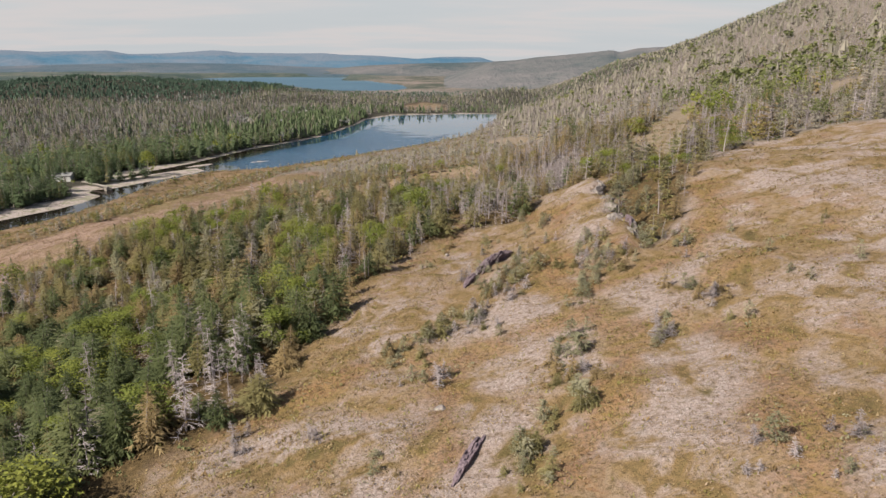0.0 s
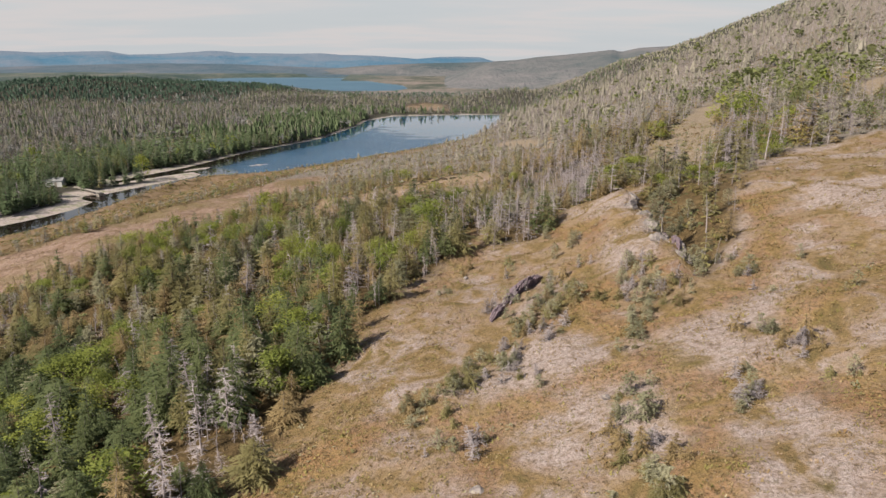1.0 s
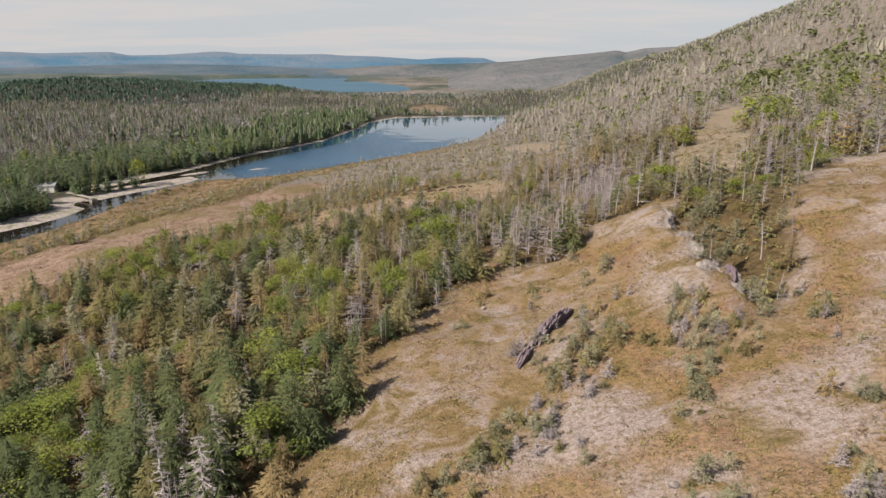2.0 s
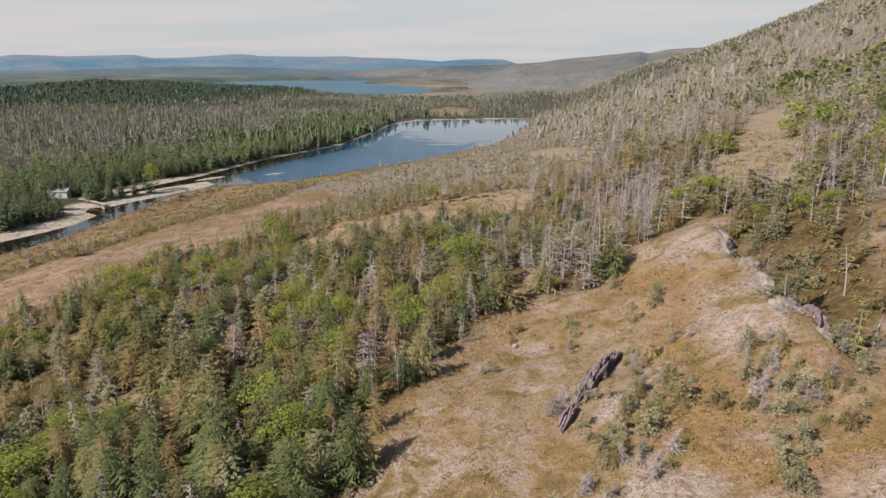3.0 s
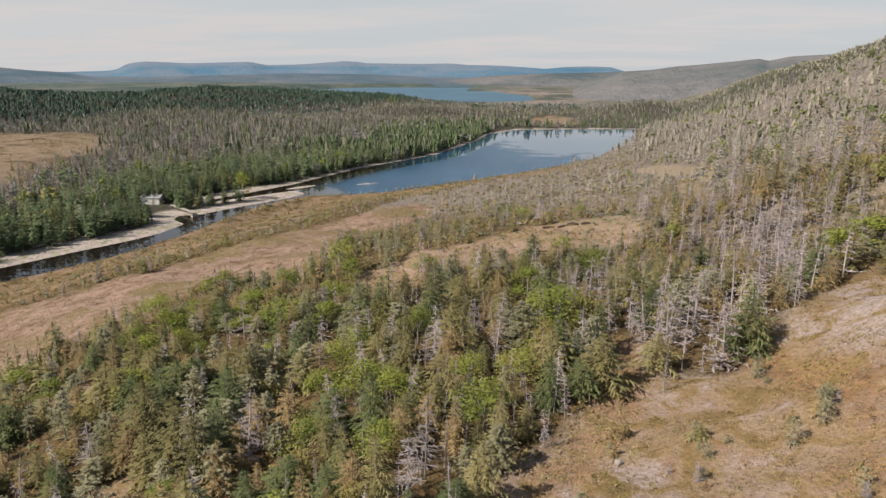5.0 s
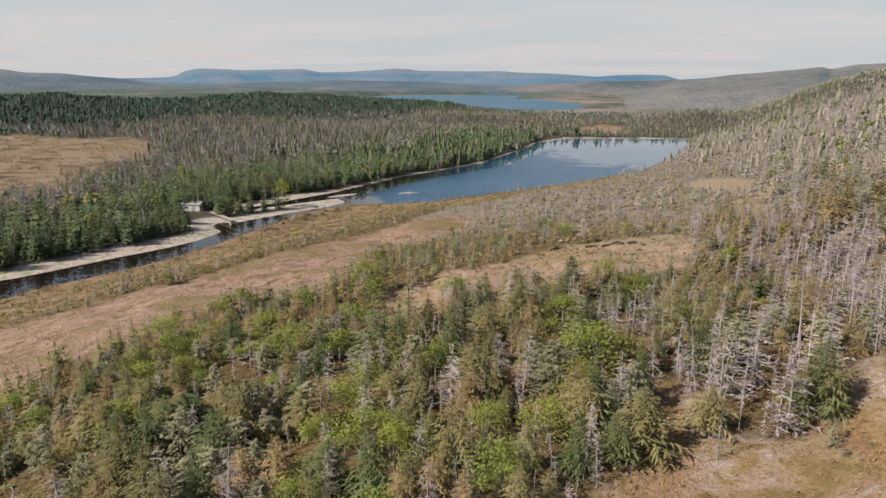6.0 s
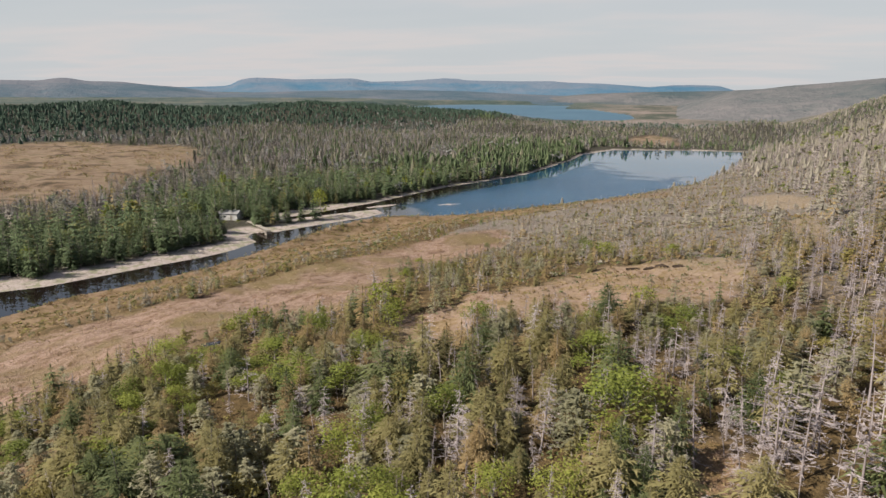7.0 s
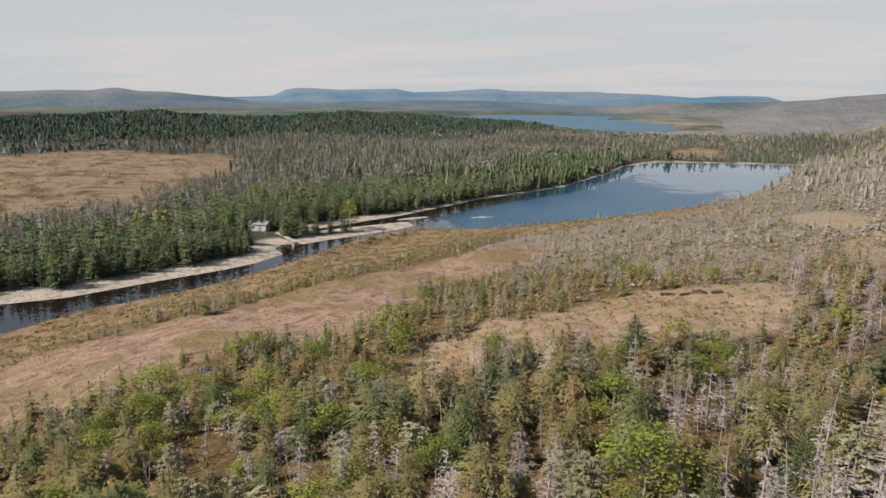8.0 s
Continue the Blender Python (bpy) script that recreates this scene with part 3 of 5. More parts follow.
        off = lean * u * h + bend * math.sin(u * 3.1)
        pts.append((off * math.cos(a), off * math.sin(a), u * h - 0.25 * (k == 0)))
    return pts


def on_line(pts, z, h):
    u = min(max(z / h, 0), 0.999) * 4
    k = int(u)
    f = u - k
    return tuple(pts[k][i] * (1 - f) + pts[k + 1][i] * f for i in range(2))


def spruce(seed, h=6.0, width=1.2, levels=13, arms=6, twigs=3, start=0.12, ragged=0.3, thin=0.0, sides=5):
    """A conifer: tapered trunk, and whorls of drooping boughs made of many small sprays."""
    rng = random.Random(seed)
    trunk, crown = Shape(), Shape()
    line = trunk_line(rng, h, rng.uniform(0, 0.05), rng.uniform(-0.12, 0.12))
    r0 = 0.014 * h + 0.02
    if sides == 3:
        trunk.tube(line[::4], [r0, 0.01], 3)
    else:
        trunk.tube(line, [r0, r0 * 0.8, r0 * 0.55, r0 * 0.32, 0.01], sides)
    fat = [rng.uniform(0.75, 1.2) for _ in range(arms)]
    for k in range(levels):
        u = start + (0.99 - start) * (k + rng.uniform(-0.3, 0.3)) / (levels - 1)
        u = min(max(u, start), 0.985)
        reach = width * ((1 - u) / (1 - start)) ** 0.75 * (0.55 + 0.45 * min(1, (u - start) * 6 + 0.4))
        turn = rng.uniform(0, 6.28)
        for j in range(arms):
            if rng.random() < thin:
                continue
            a = turn + 6.2832 * j / arms + rng.uniform(-0.25, 0.25)
            L = reach * fat[j] * rng.uniform(1 - ragged, 1 + ragged * 0.5) + 0.10
            z = u * h + rng.uniform(-0.12, 0.12)
            cx, cy = on_line(line, z, h)
            drop = L * rng.uniform(0.05, 0.45) * (1.0 - 0.9 * u)
            lift = L * 0.5 * max(0, u - 0.55)
            ca, sa = math.cos(a), math.sin(a)

            def at(s, side=0.0, dz=0.0):
                return (cx + ca * L * s - sa * side, cy + sa * L * s + ca * side, z + lift * s - drop * s * s * 1.3 + dz)
            w = (0.30 if twigs > 1 else 0.46) * L + 0.06
            if twigs < 2:
                if twigs:
                    crown.tri(at(0.05, 0.12 * L, 0.04), at(rng.uniform(0.85, 1.15), 0, -0.12 * L), at(0.05, -0.12 * L, 0.0))
                    for sg in (-1, 1, -1, 1):
                        o = rng.uniform(0.1, 0.45)
                        crown.tri(at(o - 0.1, 0, 0.03), at(o + rng.uniform(0.3, 0.6), sg * w * rng.uniform(0.5, 1.2), rng.uniform(-0.4, 0.08) * L), at(o + 0.24, 0, 0.02))
                else:
                    crown.tri(at(0, 0, 0.1 * L), at(rng.uniform(0.6, 0.8), w * 0.7, -0.34 * L), at(1.02, 0, -0.2 * L))
                    crown.tri(at(0, 0, 0.1 * L), at(1.02, 0, -0.2 * L), at(rng.uniform(0.6, 0.8), -w * 0.7, -0.34 * L))
                continue
            half = 0.15 if twigs < 3 else 0.07
            for i in range(twigs):
                s = (i + 0.5) / twigs
                q = w * (1.15 - 0.6 * s)
                for sg in (-1, 1):
                    s2 = s + rng.uniform(-0.06, 0.06)
                    crown.tri(at(s2 - half, 0, 0.02), at(s2 + 0.26 + rng.uniform(-.1, .1), sg * q * rng.uniform(0.6, 1.25), rng.uniform(-0.24, 0.07) * L), at(s2 + half, 0, 0.03))
            crown.tri(at(0.80, 0.06 * L), at(1.14), at(0.80, -0.06 * L))
            if rng.random() < 0.6:
                s = rng.uniform(0.3, 0.8)
                crown.tri(at(s - 0.15), at(s + 0.02, 0.05 * L, -0.30 * L - 0.05), at(s + 0.18))
    cx, cy = on_line(line, h * 0.99, h)
    for k in range(3):
        a = k * 2.1
        crown.tri((cx + 0.07 * math.cos(a), cy + 0.07 * math.sin(a), h * 0.92), (cx - 0.07 * math.cos(a), cy - 0.07 * math.sin(a), h * 0.92), (cx, cy, h * 1.05))
    return {"trunk": trunk, "crown": crown}


def spire(seed, h=6.0, width=1.2, levels=3, sides=5, start=0.05):
    """A conifer as it shows from afar: a few ragged skirts of boughs, one above the other."""
    rng = random.Random(seed)
    trunk, crown = Shape(), Shape()
    trunk.tube([(0, 0, -0.2), (0, 0, h * 0.9)], [0.012 * h + 0.02, 0.01], 3)
    for k in range(levels):
        z0 = h * (start + (1 - start) * k / levels * 0.92)
        z1 = h * min(1.03, start + (1 - start) * (k + 1.9) / levels)
        r = width * (1 - (k + 0.15) / (levels + 0.25)) ** rng.uniform(0.5, 1.0) * rng.uniform(0.7, 1.25)
        a0 = rng.uniform(0, 6.28)
        ox, oy = rng.uniform(-.3, .3) * width, rng.uniform(-.3, .3) * width
        ring = []
        for i in range(sides * 2):
            a, q = a0 + 6.2832 * i / (sides * 2), r * (rng.uniform(0.85, 1.2) if i % 2 else rng.uniform(0.4, 0.65))
            ring.append((ox + q * math.cos(a), oy + q * math.sin(a), z0 + h * rng.uniform(-0.10, 0.10) + (0 if i % 2 else 0.07 * h)))
        for i in range(0, sides * 2, 2):
            crown.tri((ox, oy, z1), ring[i], ring[i + 1])
            crown.tri((ox, oy, z1), ring[i + 1], ring[(i + 2) % (sides * 2)])
    return {"trunk": trunk, "crown": crown}


def snag(seed, h=5.5, width=0.9, arms=46, twigs=4, bare=0.15, bushy=0.5, coarse=0):
    """A dead conifer: silver trunk with brittle bare boughs and twigs."""
    rng = random.Random(seed)
    trunk, crown = Shape(), Shape()
    line = trunk_line(rng, h, rng.uniform(0, 0.10), rng.uniform(-0.15, 0.15))
    r0 = 0.009 * h + 0.015
    if coarse > 1:
        trunk.tube(line[::4], [r0, 0.012], 3)
    else:
        trunk.tube(line, [r0, r0 * 0.85, r0 * 0.6, r0 * 0.38, 0.012], 5)
    for _ in range(arms):
        u = bare + (0.97 - bare) * rng.random()
        z = u * h
        cx, cy = on_line(line, z, h)
        a = rng.uniform(0, 6.28)
        L = width * (1.05 - u) ** 0.7 * rng.uniform(0.35, 1.15) + 0.1
        dz = L * rng.uniform(-0.45, 0.25)
        tip = (cx + L * math.cos(a), cy + L * math.sin(a), z + dz)
        if coarse:
            crown.tri((cx, cy, z - 0.03 * coarse), (cx, cy, z + 0.03 * coarse), tip)
        else:
            crown.stick((cx, cy, z), tip, 0.018 + 0.012 * L, 0.006)
        for _ in range(twigs):
            if rng.random() > bushy + 0.4:
                continue
            s = rng.uniform(0.25, 0.95)
            q = Vector((cx, cy, z)).lerp(Vector(tip), s)
            b = a + rng.choice((-1, 1)) * rng.uniform(0.5, 1.2)
            l2 = L * rng.uniform(0.2, 0.5)
            e = q + Vector((l2 * math.cos(b), l2 * math.sin(b), l2 * rng.uniform(-0.5, 0.4)))
            n = Vector((-math.sin(b), math.cos(b), rng.uniform(-0.5, 0.8))) * (0.017, 0.045, 0.095, 0.18, 0.22)[coarse]
            crown.tri(q + n, q - n, e)
    return {"trunk": trunk, "bare_crown": crown}


def broadleaf(seed, h=5.0, width=1.9, leaves=520, size=0.30, limbs=7, low=0.34):
    """A young birch: forked stem and a lumpy open crown of leaf sprays."""
    rng = random.Random(seed)
    trunk, crown = Shape(), Shape()
    line = trunk_line(rng, h * 0.75, rng.uniform(0, 0.06), rng.uniform(-0.12, 0.12))
    r0 = 0.013 * h + 0.02
    trunk.tube(line, [r0, r0 * 0.85, r0 * 0.65, r0 * 0.45, 0.02], 5)
    lobes = []
    for k in range(limbs + 4):
        a = 6.28 * k / max(limbs, 1) + rng.uniform(-0.5, 0.5)
        u = rng.uniform(low, 0.92)
        r = width * rng.uniform(0.3, 0.78) * math.sin(min(1.0, 1.25 * (1.08 - u)) * 1.57)
        c = Vector((r * math.cos(a), r * math.sin(a), u * h))
        cx, cy = on_line(line, u * h * 0.6, h * 0.75)
        if leaves > 40:
            trunk.stick((cx, cy, u * h * 0.6), c, 0.012 + r0 * 0.35, 0.008)
        lobes.append((c, width * rng.uniform(0.26, 0.46)))
    lobes.append((Vector((0, 0, h * 0.9)), width * 0.36))
    for _ in range(leaves):
        c, r = rng.choice(lobes)
        d = Vector((rng.gauss(0, 1), rng.gauss(0, 1), rng.gauss(0.15, 1))).normalized()
        p = c + d * r * rng.uniform(0.55, 1.15)
        t = (d + Vector((rng.gauss(0, .6), rng.gauss(0, .6), rng.gauss(0.2, .6)))).normalized()
        s = t.orthogonal().normalized()
        w = t.cross(s)
        g = rng.uniform(0.55, 1.2) * size
        b = rng.uniform(0, 6.28)
        q = [p + g * (math.cos(b + o) * s + math.sin(b + o) * w) * rng.uniform(0.5, 1.0) for o in (0, 2.0, 4.1)]
        crown.tri(*q)
    return {"trunk": trunk, "crown": crown}


def feathery(seed, h=6.0, width=1.4, boughs=60, sprays=9, size=0.3, start=0.06):
    """A soft round-topped conifer: loose boughs with thin hanging sprays all along them."""
    rng = random.Random(seed)
    trunk, crown = Shape(), Shape()
    line = trunk_line(rng, h, rng.uniform(0, 0.08), rng.uniform(-0.15, 0.15))
    r0 = 0.012 * h + 0.02
    trunk.tube(line[::2], [r0, r0 * 0.6, 0.012], 4)
    for _ in range(boughs):
        u = start + (0.98 - start) * rng.random() ** 0.85
        z = u * h
        cx, cy = on_line(line, z, h)
        a = rng.uniform(0, 6.28)
        L = width * math.sin(min(1.0, (1.03 - u) * 1.5) * 1.57) * (0.6 + 0.4 * min(1, u * 4)) * rng.uniform(0.5, 1.2) + 0.08
        rise = rng.uniform(-0.25, 0.35)
        root, way = Vector((cx, cy, z)), Vector((math.cos(a), math.sin(a), rise))
        for _ in range(sprays):
            q = root + way * L * rng.uniform(0.2, 1.05) + Vector((0, 0, rng.uniform(-0.1, 0.06) * L))
            b = a + rng.uniform(-1.4, 1.4)
            g = size * rng.uniform(0.6, 1.3)
            d = Vector((math.cos(b), math.sin(b), rng.uniform(-0.7, 0.35))) * g
            n = Vector((-math.sin(b), math.cos(b), rng.uniform(-0.6, 0.6))) * g * 0.26
            crown.tri(q - n, q + n, q + d)
    return {"trunk": trunk, "crown": crown}


def tuft(seed, r=0.4, h=0.35, n=16):
    """A low bush of small leafy sprays."""
    rng = random.Random(seed)
    s = Shape()
    for _ in range(n):
        a, q = rng.uniform(0, 6.28), math.sqrt(rng.random()) * r
        z = h * (1 - (q / r) ** 2) * rng.uniform(0.5, 1.1)
        c = Vector((q * math.cos(a), q * math.sin(a), z * 0.75))
        b = rng.uniform(0, 6.28)
        l = rng.uniform(0.07, 0.17) * (r / 0.4)
        d = Vector((math.cos(b), math.sin(b), rng.uniform(-0.2, 0.7)))
        e = Vector((-math.sin(b), math.cos(b), rng.uniform(-0.2, 0.2)))
        s.tri(c - e * l * 0.55 - Vector((0, 0, l * 0.5)), c + e * l * 0.55 - Vector((0, 0, l * 0.5)), c + d * l)
    return s


def joined(name, label, category, lots):
    """One mesh of many plants. lots: (Shape list with materials, places n x 3, turns, sizes, tones)."""
    V, T, S, K, mats, base = [], [], [], [], [], 0
    for parts, places, turns, sizes, tones in lots:
        if not len(places):
            continue
        c, s = np.cos(turns)[:, None], np.sin(turns)[:, None]
        for shape, mat in parts:
            if mat not in mats:
                mats.append(mat)
            v = np.asarray(shape.v, np.float32)
            t = np.asarray(shape.t, np.int32)
            x = (v[None, :, 0] * c - v[None, :, 1] * s) * sizes[:, :1] + places[:, :1]
            y = (v[None, :, 0] * s + v[None, :, 1] * c) * sizes[:, :1] + places[:, 1:2]
            z = v[None, :, 2] * sizes[:, 1:2] + places[:, 2:3]
            n = len(places)
            V.append(np.stack([x, y, z], -1).reshape(-1, 3))
            T.append((t[None] + (base + np.arange(n, dtype=np.int32) * len(v))[:, None, None]).reshape(-1, 3))
            S.append(np.full(n * len(t), mats.index(mat), np.int32))
            K.append(np.repeat(tones, len(v)))
            base += n * len(v)
    ob = new(name, tri_mesh(name, np.concatenate(V), np.concatenate(T), mats, np.concatenate(S), np.concatenate(K)))
    return tagged(ob, label, category, kind="stuff")


# ---- woods ----
def spread(seed, x0, y0, x1, y1, spacing):
    """Jittered places over a rectangle."""
    rng = np.random.RandomState(seed)
    xs, ys = np.arange(x0, x1, spacing), np.arange(y0, y1, spacing)
    gx_, gy_ = np.meshgrid(xs, ys, indexing="ij")
    return np.stack([gx_.ravel() + rng.uniform(-.62, .62, gx_.size) * spacing, gy_.ravel() + rng.uniform(-.62, .62, gx_.size) * spacing], 1), rng


def wooded(p):
    """How thickly trees stand at each place, 0 to 1."""
    c = cover(p[:, 0], p[:, 1])
    open_ = np.maximum.reduce([c["heath"], c["bog"], c["glade"], c["sand"], c["strip"] * np.where(c["d"] < 8, 0.15, 0.86), np.exp(-((p[:, 0] + 163.5) ** 2 + (p[:, 1] - 283) ** 2) / 70.0) * 1.6,
                               0.8 * bump(p[:, 0], p[:, 1], -34, 184, 34, 26, 20), 1.3 * bump(p[:, 0], p[:, 1], POOL[0] + 3, POOL[1] - 3.5, 8, 5.5, -48)])
    dens = np.clip(1 - open_, 0, 1) * (c["d"] > 1.5) * (c["d2"] > 90)
    return dens, c


KINDS = ("green", "dark", "lichen", "rust", "dead", "leafy", "scrub")


# spots where one kind prevails: 2 grey-green firs, 4 dead trees, 5 birches
PATCHES = {
    2: [(-38.8, 132.7), (5.9, 156.4), (7, 144), (-11.8, 60.8), (-27.9, 57), (22.6, 99.1), (21.3, 87.1), (26.3, 111.8), (-19.5, 75.2)],
    4: [(-29.4, 136), (-6.8, 136), (1.7, 136.2), (2.5, 122), (6.7, 131.6), (19.6, 147.1), (18, 162.7), (17.4, 168.9), (17.4, 137.4), (4.7, 109.9), (7.4, 120.3), (23.8, 167.7), (25.6, 172.2), (-23.6, 66.7), (-21.8, 61.9)],
    5: [(-50.8, 117.6), (-46.6, 125.1), (-42.3, 113.9), (-27.4, 116.2), (-5.9, 122.2), (-10.3, 132.6), (-44.2, 82.7), (-37.9, 81.1), (-44.5, 70.8)]}

# trees of the hillside that stand out one by one: x, y
STANDING = {"leafy": [(-51.4, 115.8), (-55.1, 120.8), (-52.8, 124), (-46.8, 119.7), (-48.3, 130.2), (-45.4, 141.3), (-27.4, 113.2), (-26.7, 107.1), (-26.6, 117.1), (-59, 110.5), (-22, 120.5), (-6.8, 117.2), (-14, 110.9), (-9.6, 111.1), (-11.2, 135.9), (-23, 87.2),
                      (-19.2, 81.4), (-23, 105.5), (-25.1, 98.7), (-18.8, 97.3), (-38.9, 86), (-19.6, 104.1), (-11.5, 102.5), (-43.5, 80), (-42.1, 76.4), (-38.1, 76.4), (-36.3, 71.6)]}
STANDING["lichen"] = [(-53.1, 106.6), (-51.5, 104), (-45.9, 105.5), (-38.4, 105.9), (-42.7, 116.5), (-34.7, 110.1), (-33.6, 107), (-39.8, 139.4), (-47.2, 103.4), (-29.2, 120.2), (-31.1, 142.1), (-21.4, 136.3), (-16.4, 142.5), (-11.3, 120.6), (-55.3, 104.2),
                      (-38.7, 92.2), (-33.2, 87.8), (-34.3, 94.3), (-35, 99.4), (-34.7, 101.8), (-45, 99.4), (-16.4, 78.7), (-31.5, 104.2), (-11.4, 142)]
STANDING["dark"] = [(-56.7, 114.9), (-41.9, 105.9), (-38.5, 123.6), (-34.8, 123.2), (-42.2, 127.7), (-48.5, 127.9), (-46.7, 108.1), (-34.3, 103.8), (-32.9, 116.1), (-6.8, 115), (-3.1, 119.4), (-5, 112.4), (-43.2, 108.7), (-31.9, 84.8), (-17.4, 85.4), (-44.4, 94.2),
                    (-35.8, 82.9), (-26.4, 92.1), (-6.9, 107), (-34.7, 77), (-33.7, 65.9), (-28.7, 62.9), (-29.4, 70.6), (-27.3, 76.3), (-29.5, 67.7)]
STANDING["rust"] = [(-37.9, 124.9), (-37.6, 121), (-39.3, 103.7), (-45.4, 133.3), (-44, 141.1), (-18.9, 133.7), (-19.9, 126), (-13, 122.3), (-2.1, 126.7), (-15.5, 136.1), (-29, 96.6), (-28.7, 82.4), (-21.9, 90.6), (-26.8, 89), (-20.3, 79.8), (-13.4, 83.9),
                    (-26.6, 94.4), (-16.4, 83.5), (-32.8, 82.8), (-34.2, 89.8), (-32.6, 79.7), (-16.6, 69.5), (-16.6, 66.6)]
STANDING["dead"] = [(-47.4, 114.5), (-43.6, 122.1), (-44.7, 116.1), (-52.2, 114), (-49.6, 118.8), (-23.4, 107.5), (-26.7, 115.8), (-29.6, 107.6), (-24.2, 118.8), (-20.3, 115.3), (-18.5, 115.3), (-16.7, 117.1), (-15.7, 123.6), (-13.2, 118.9), (-12.1, 113.3),
                    (-9.5, 126.9), (-6.8, 138.5), (-3.1, 136.8), (-5.9, 117.5), (-2.1, 118.3), (-0.2, 127.7), (-1.2, 138.6), (-0.2, 120.7), (-5.9, 110.2), (-22.9, 113.2), (-16.7, 109.3), (-29, 86.7), (-29.2, 90.2), (-39.1, 89), (-23.1, 82.6), (-46.7, 97.5), (-46.7, 92.9),
                    (-37.9, 85), (-17.2, 89.6), (-26.1, 105.9), (-5, 105.7), (-10.6, 104.4), (-7.8, 103.5), (-13.4, 98), (-14.2, 102.2), (-17.7, 104.8), (-11.6, 89.8)]
THIN_DEAD = [(2.7, 109.8), (5.7, 113), (4.6, 119.2), (-35.3, 72.6), (-25.8, 62.9), (-41.2, 71.6), (-35.7, 65.9), (-22.7, 64.8), (-22.6, 67.7), (-22.6, 69.6), (-22.7, 62.8), (-18.7, 62.8), (-12.5, 92.5), (-25.6, 68.7), (-16.8, 58.9), (-20.8, 57.9), (-21.8, 57)]
STANDING["dead"] = STANDING["dead"] + THIN_DEAD


def kinds_at(p, c, rng):
    """The kind of tree at each place: patchy mixtures that differ between the slopes."""
    x, y = p[:, 0], p[:, 1]
    a, b, e = waves(x, y, 34, 41), waves(x, y, 22, 42), waves(x, y, 26, 43)
    w = np.zeros((len(p), 7))
    upper = upper_slope(x, y)
    w[:, 0] = 0.28 + 0.10 * a - 0.06 * upper
    w[:, 1] = (0.06 + 0.12 * np.clip(-e, 0, 1)) * (1 - 0.85 * upper)
    w[:, 2] = 0.13 + 0.20 * np.clip(b, 0, 1) - 0.06 * upper
    w[:, 3] = 0.20 + 0.20 * np.clip(e, 0, 1) + 0.08 * upper
    w[:, 4] = 0.17 + 0.12 * smooth(-40, -15, x) + 0.36 * np.clip(-a, 0, 1) ** 1.3 + 0.14 * upper
    w[:, 5] = (0.07 + 0.30 * np.clip(e + 0.6 * a - 0.25, 0, 1)) * (1 - 0.7 * upper)
    w[:, 5] += 0.9 * smooth(0.0, 0.5, b) * smooth(75, 100, x) * (y < 420) * (y > 230)
    for sx, sy in BIRCH_GROVES:
        w[:, 5] += 0.8 * np.exp(-((x - sx) ** 2 + (y - sy) ** 2) / 330.0)
    heart = bump(x, y, -16, 108, 17, 30)
    w[:, 6] = (0.12 + 0.16 * np.clip(-b, 0, 1)) * (1 - 0.7 * heart)
    for k, spots in PATCHES.items():
        for sx, sy in spots:
            w[:, k] += (0.36 if k == 5 else 2.0 if k == 4 else 1.4) * np.exp(-((x - sx) ** 2 + (y - sy) ** 2) / 14.0)
    w[:, 5] *= 1 - 0.6 * heart
    w[:, 0] += 0.12 * heart
    w[:, 1] += 0.10 * heart
    w[:, 1] += (0.03 + 0.22 * (1 - smooth(75, 115, y))) * (1 - smooth(150, 175, y)) * (x < -8)
    shady = (1 - smooth(70, 92, y)) * (x < -16) * ~c["strip"].astype(bool)
    w[:, 1] += 0.45 * shady
    w[:, 5] += 0.12 * shady
    w[:, 2] *= 1 - 0.6 * shady
    w[:, 6] += 0.7 * c["strip"]
    w[:, 5] *= 1 - 0.8 * c["strip"]
    far = ~c["right"]
    green_belt = (1 - smooth(30, 75, c["d"] + 22 * waves(x, y, 90, 44))) * (1 - 0.75 * smooth(560, 680, y))
    hilltop = smooth(8.5, 13, ground_height(x, y)) * (1 - smooth(-230, -170, x))
    w[far, 0] = (0.30 + 0.3 * a + 0.3 * green_belt)[far]
    w[far, 1] = (0.10 + 0.10 * np.clip(-b, 0, 1) + 1.3 * green_belt + 4.0 * hilltop)[far]
    w[far, 2] = ((0.14 + 0.16 * np.clip(b, 0, 1)) * (1 - 0.6 * hilltop) * (1 - 0.6 * green_belt))[far]
    w[far, 3] = ((0.16 + 0.14 * np.clip(-b, 0, 1)) * (1 - 0.8 * hilltop) * (1 - 0.6 * green_belt))[far]
    w[far, 4] = ((0.80 + 0.7 * np.clip(-a, 0, 1)) * (1 - green_belt) * (1 - 0.75 * hilltop) + 0.05)[far]
    w[far, 5] = (0.04 + 0.10 * green_belt + 0.08 * hilltop)[far]
    w[far, 6] = 0.05
    lofty = smooth(220, 300, y) * ~far
    w[:, 3] *= 1 - 0.4 * lofty
    w[:, 2] *= 1 - 0.4 * lofty
    w[:, 4] += 0.25 * lofty
    crest = smooth(38, 60, x) * ~far
    w[:, 4] += 0.10 * crest
    w[:, 5] += 0.35 * smooth(0.1, 0.5, e) * crest
    w[:, 3] += 0.15 * crest
    w[:, 0] *= 1 - 0.15 * crest
    w = np.clip(w, 0.004, None) ** np.where(far, 1.2, 1.5)[:, None]
    w = np.cumsum(w / w.sum(1, keepdims=True), 1)
    return (rng.random_sample(len(p))[:, None] > w[:, :6]).sum(1)


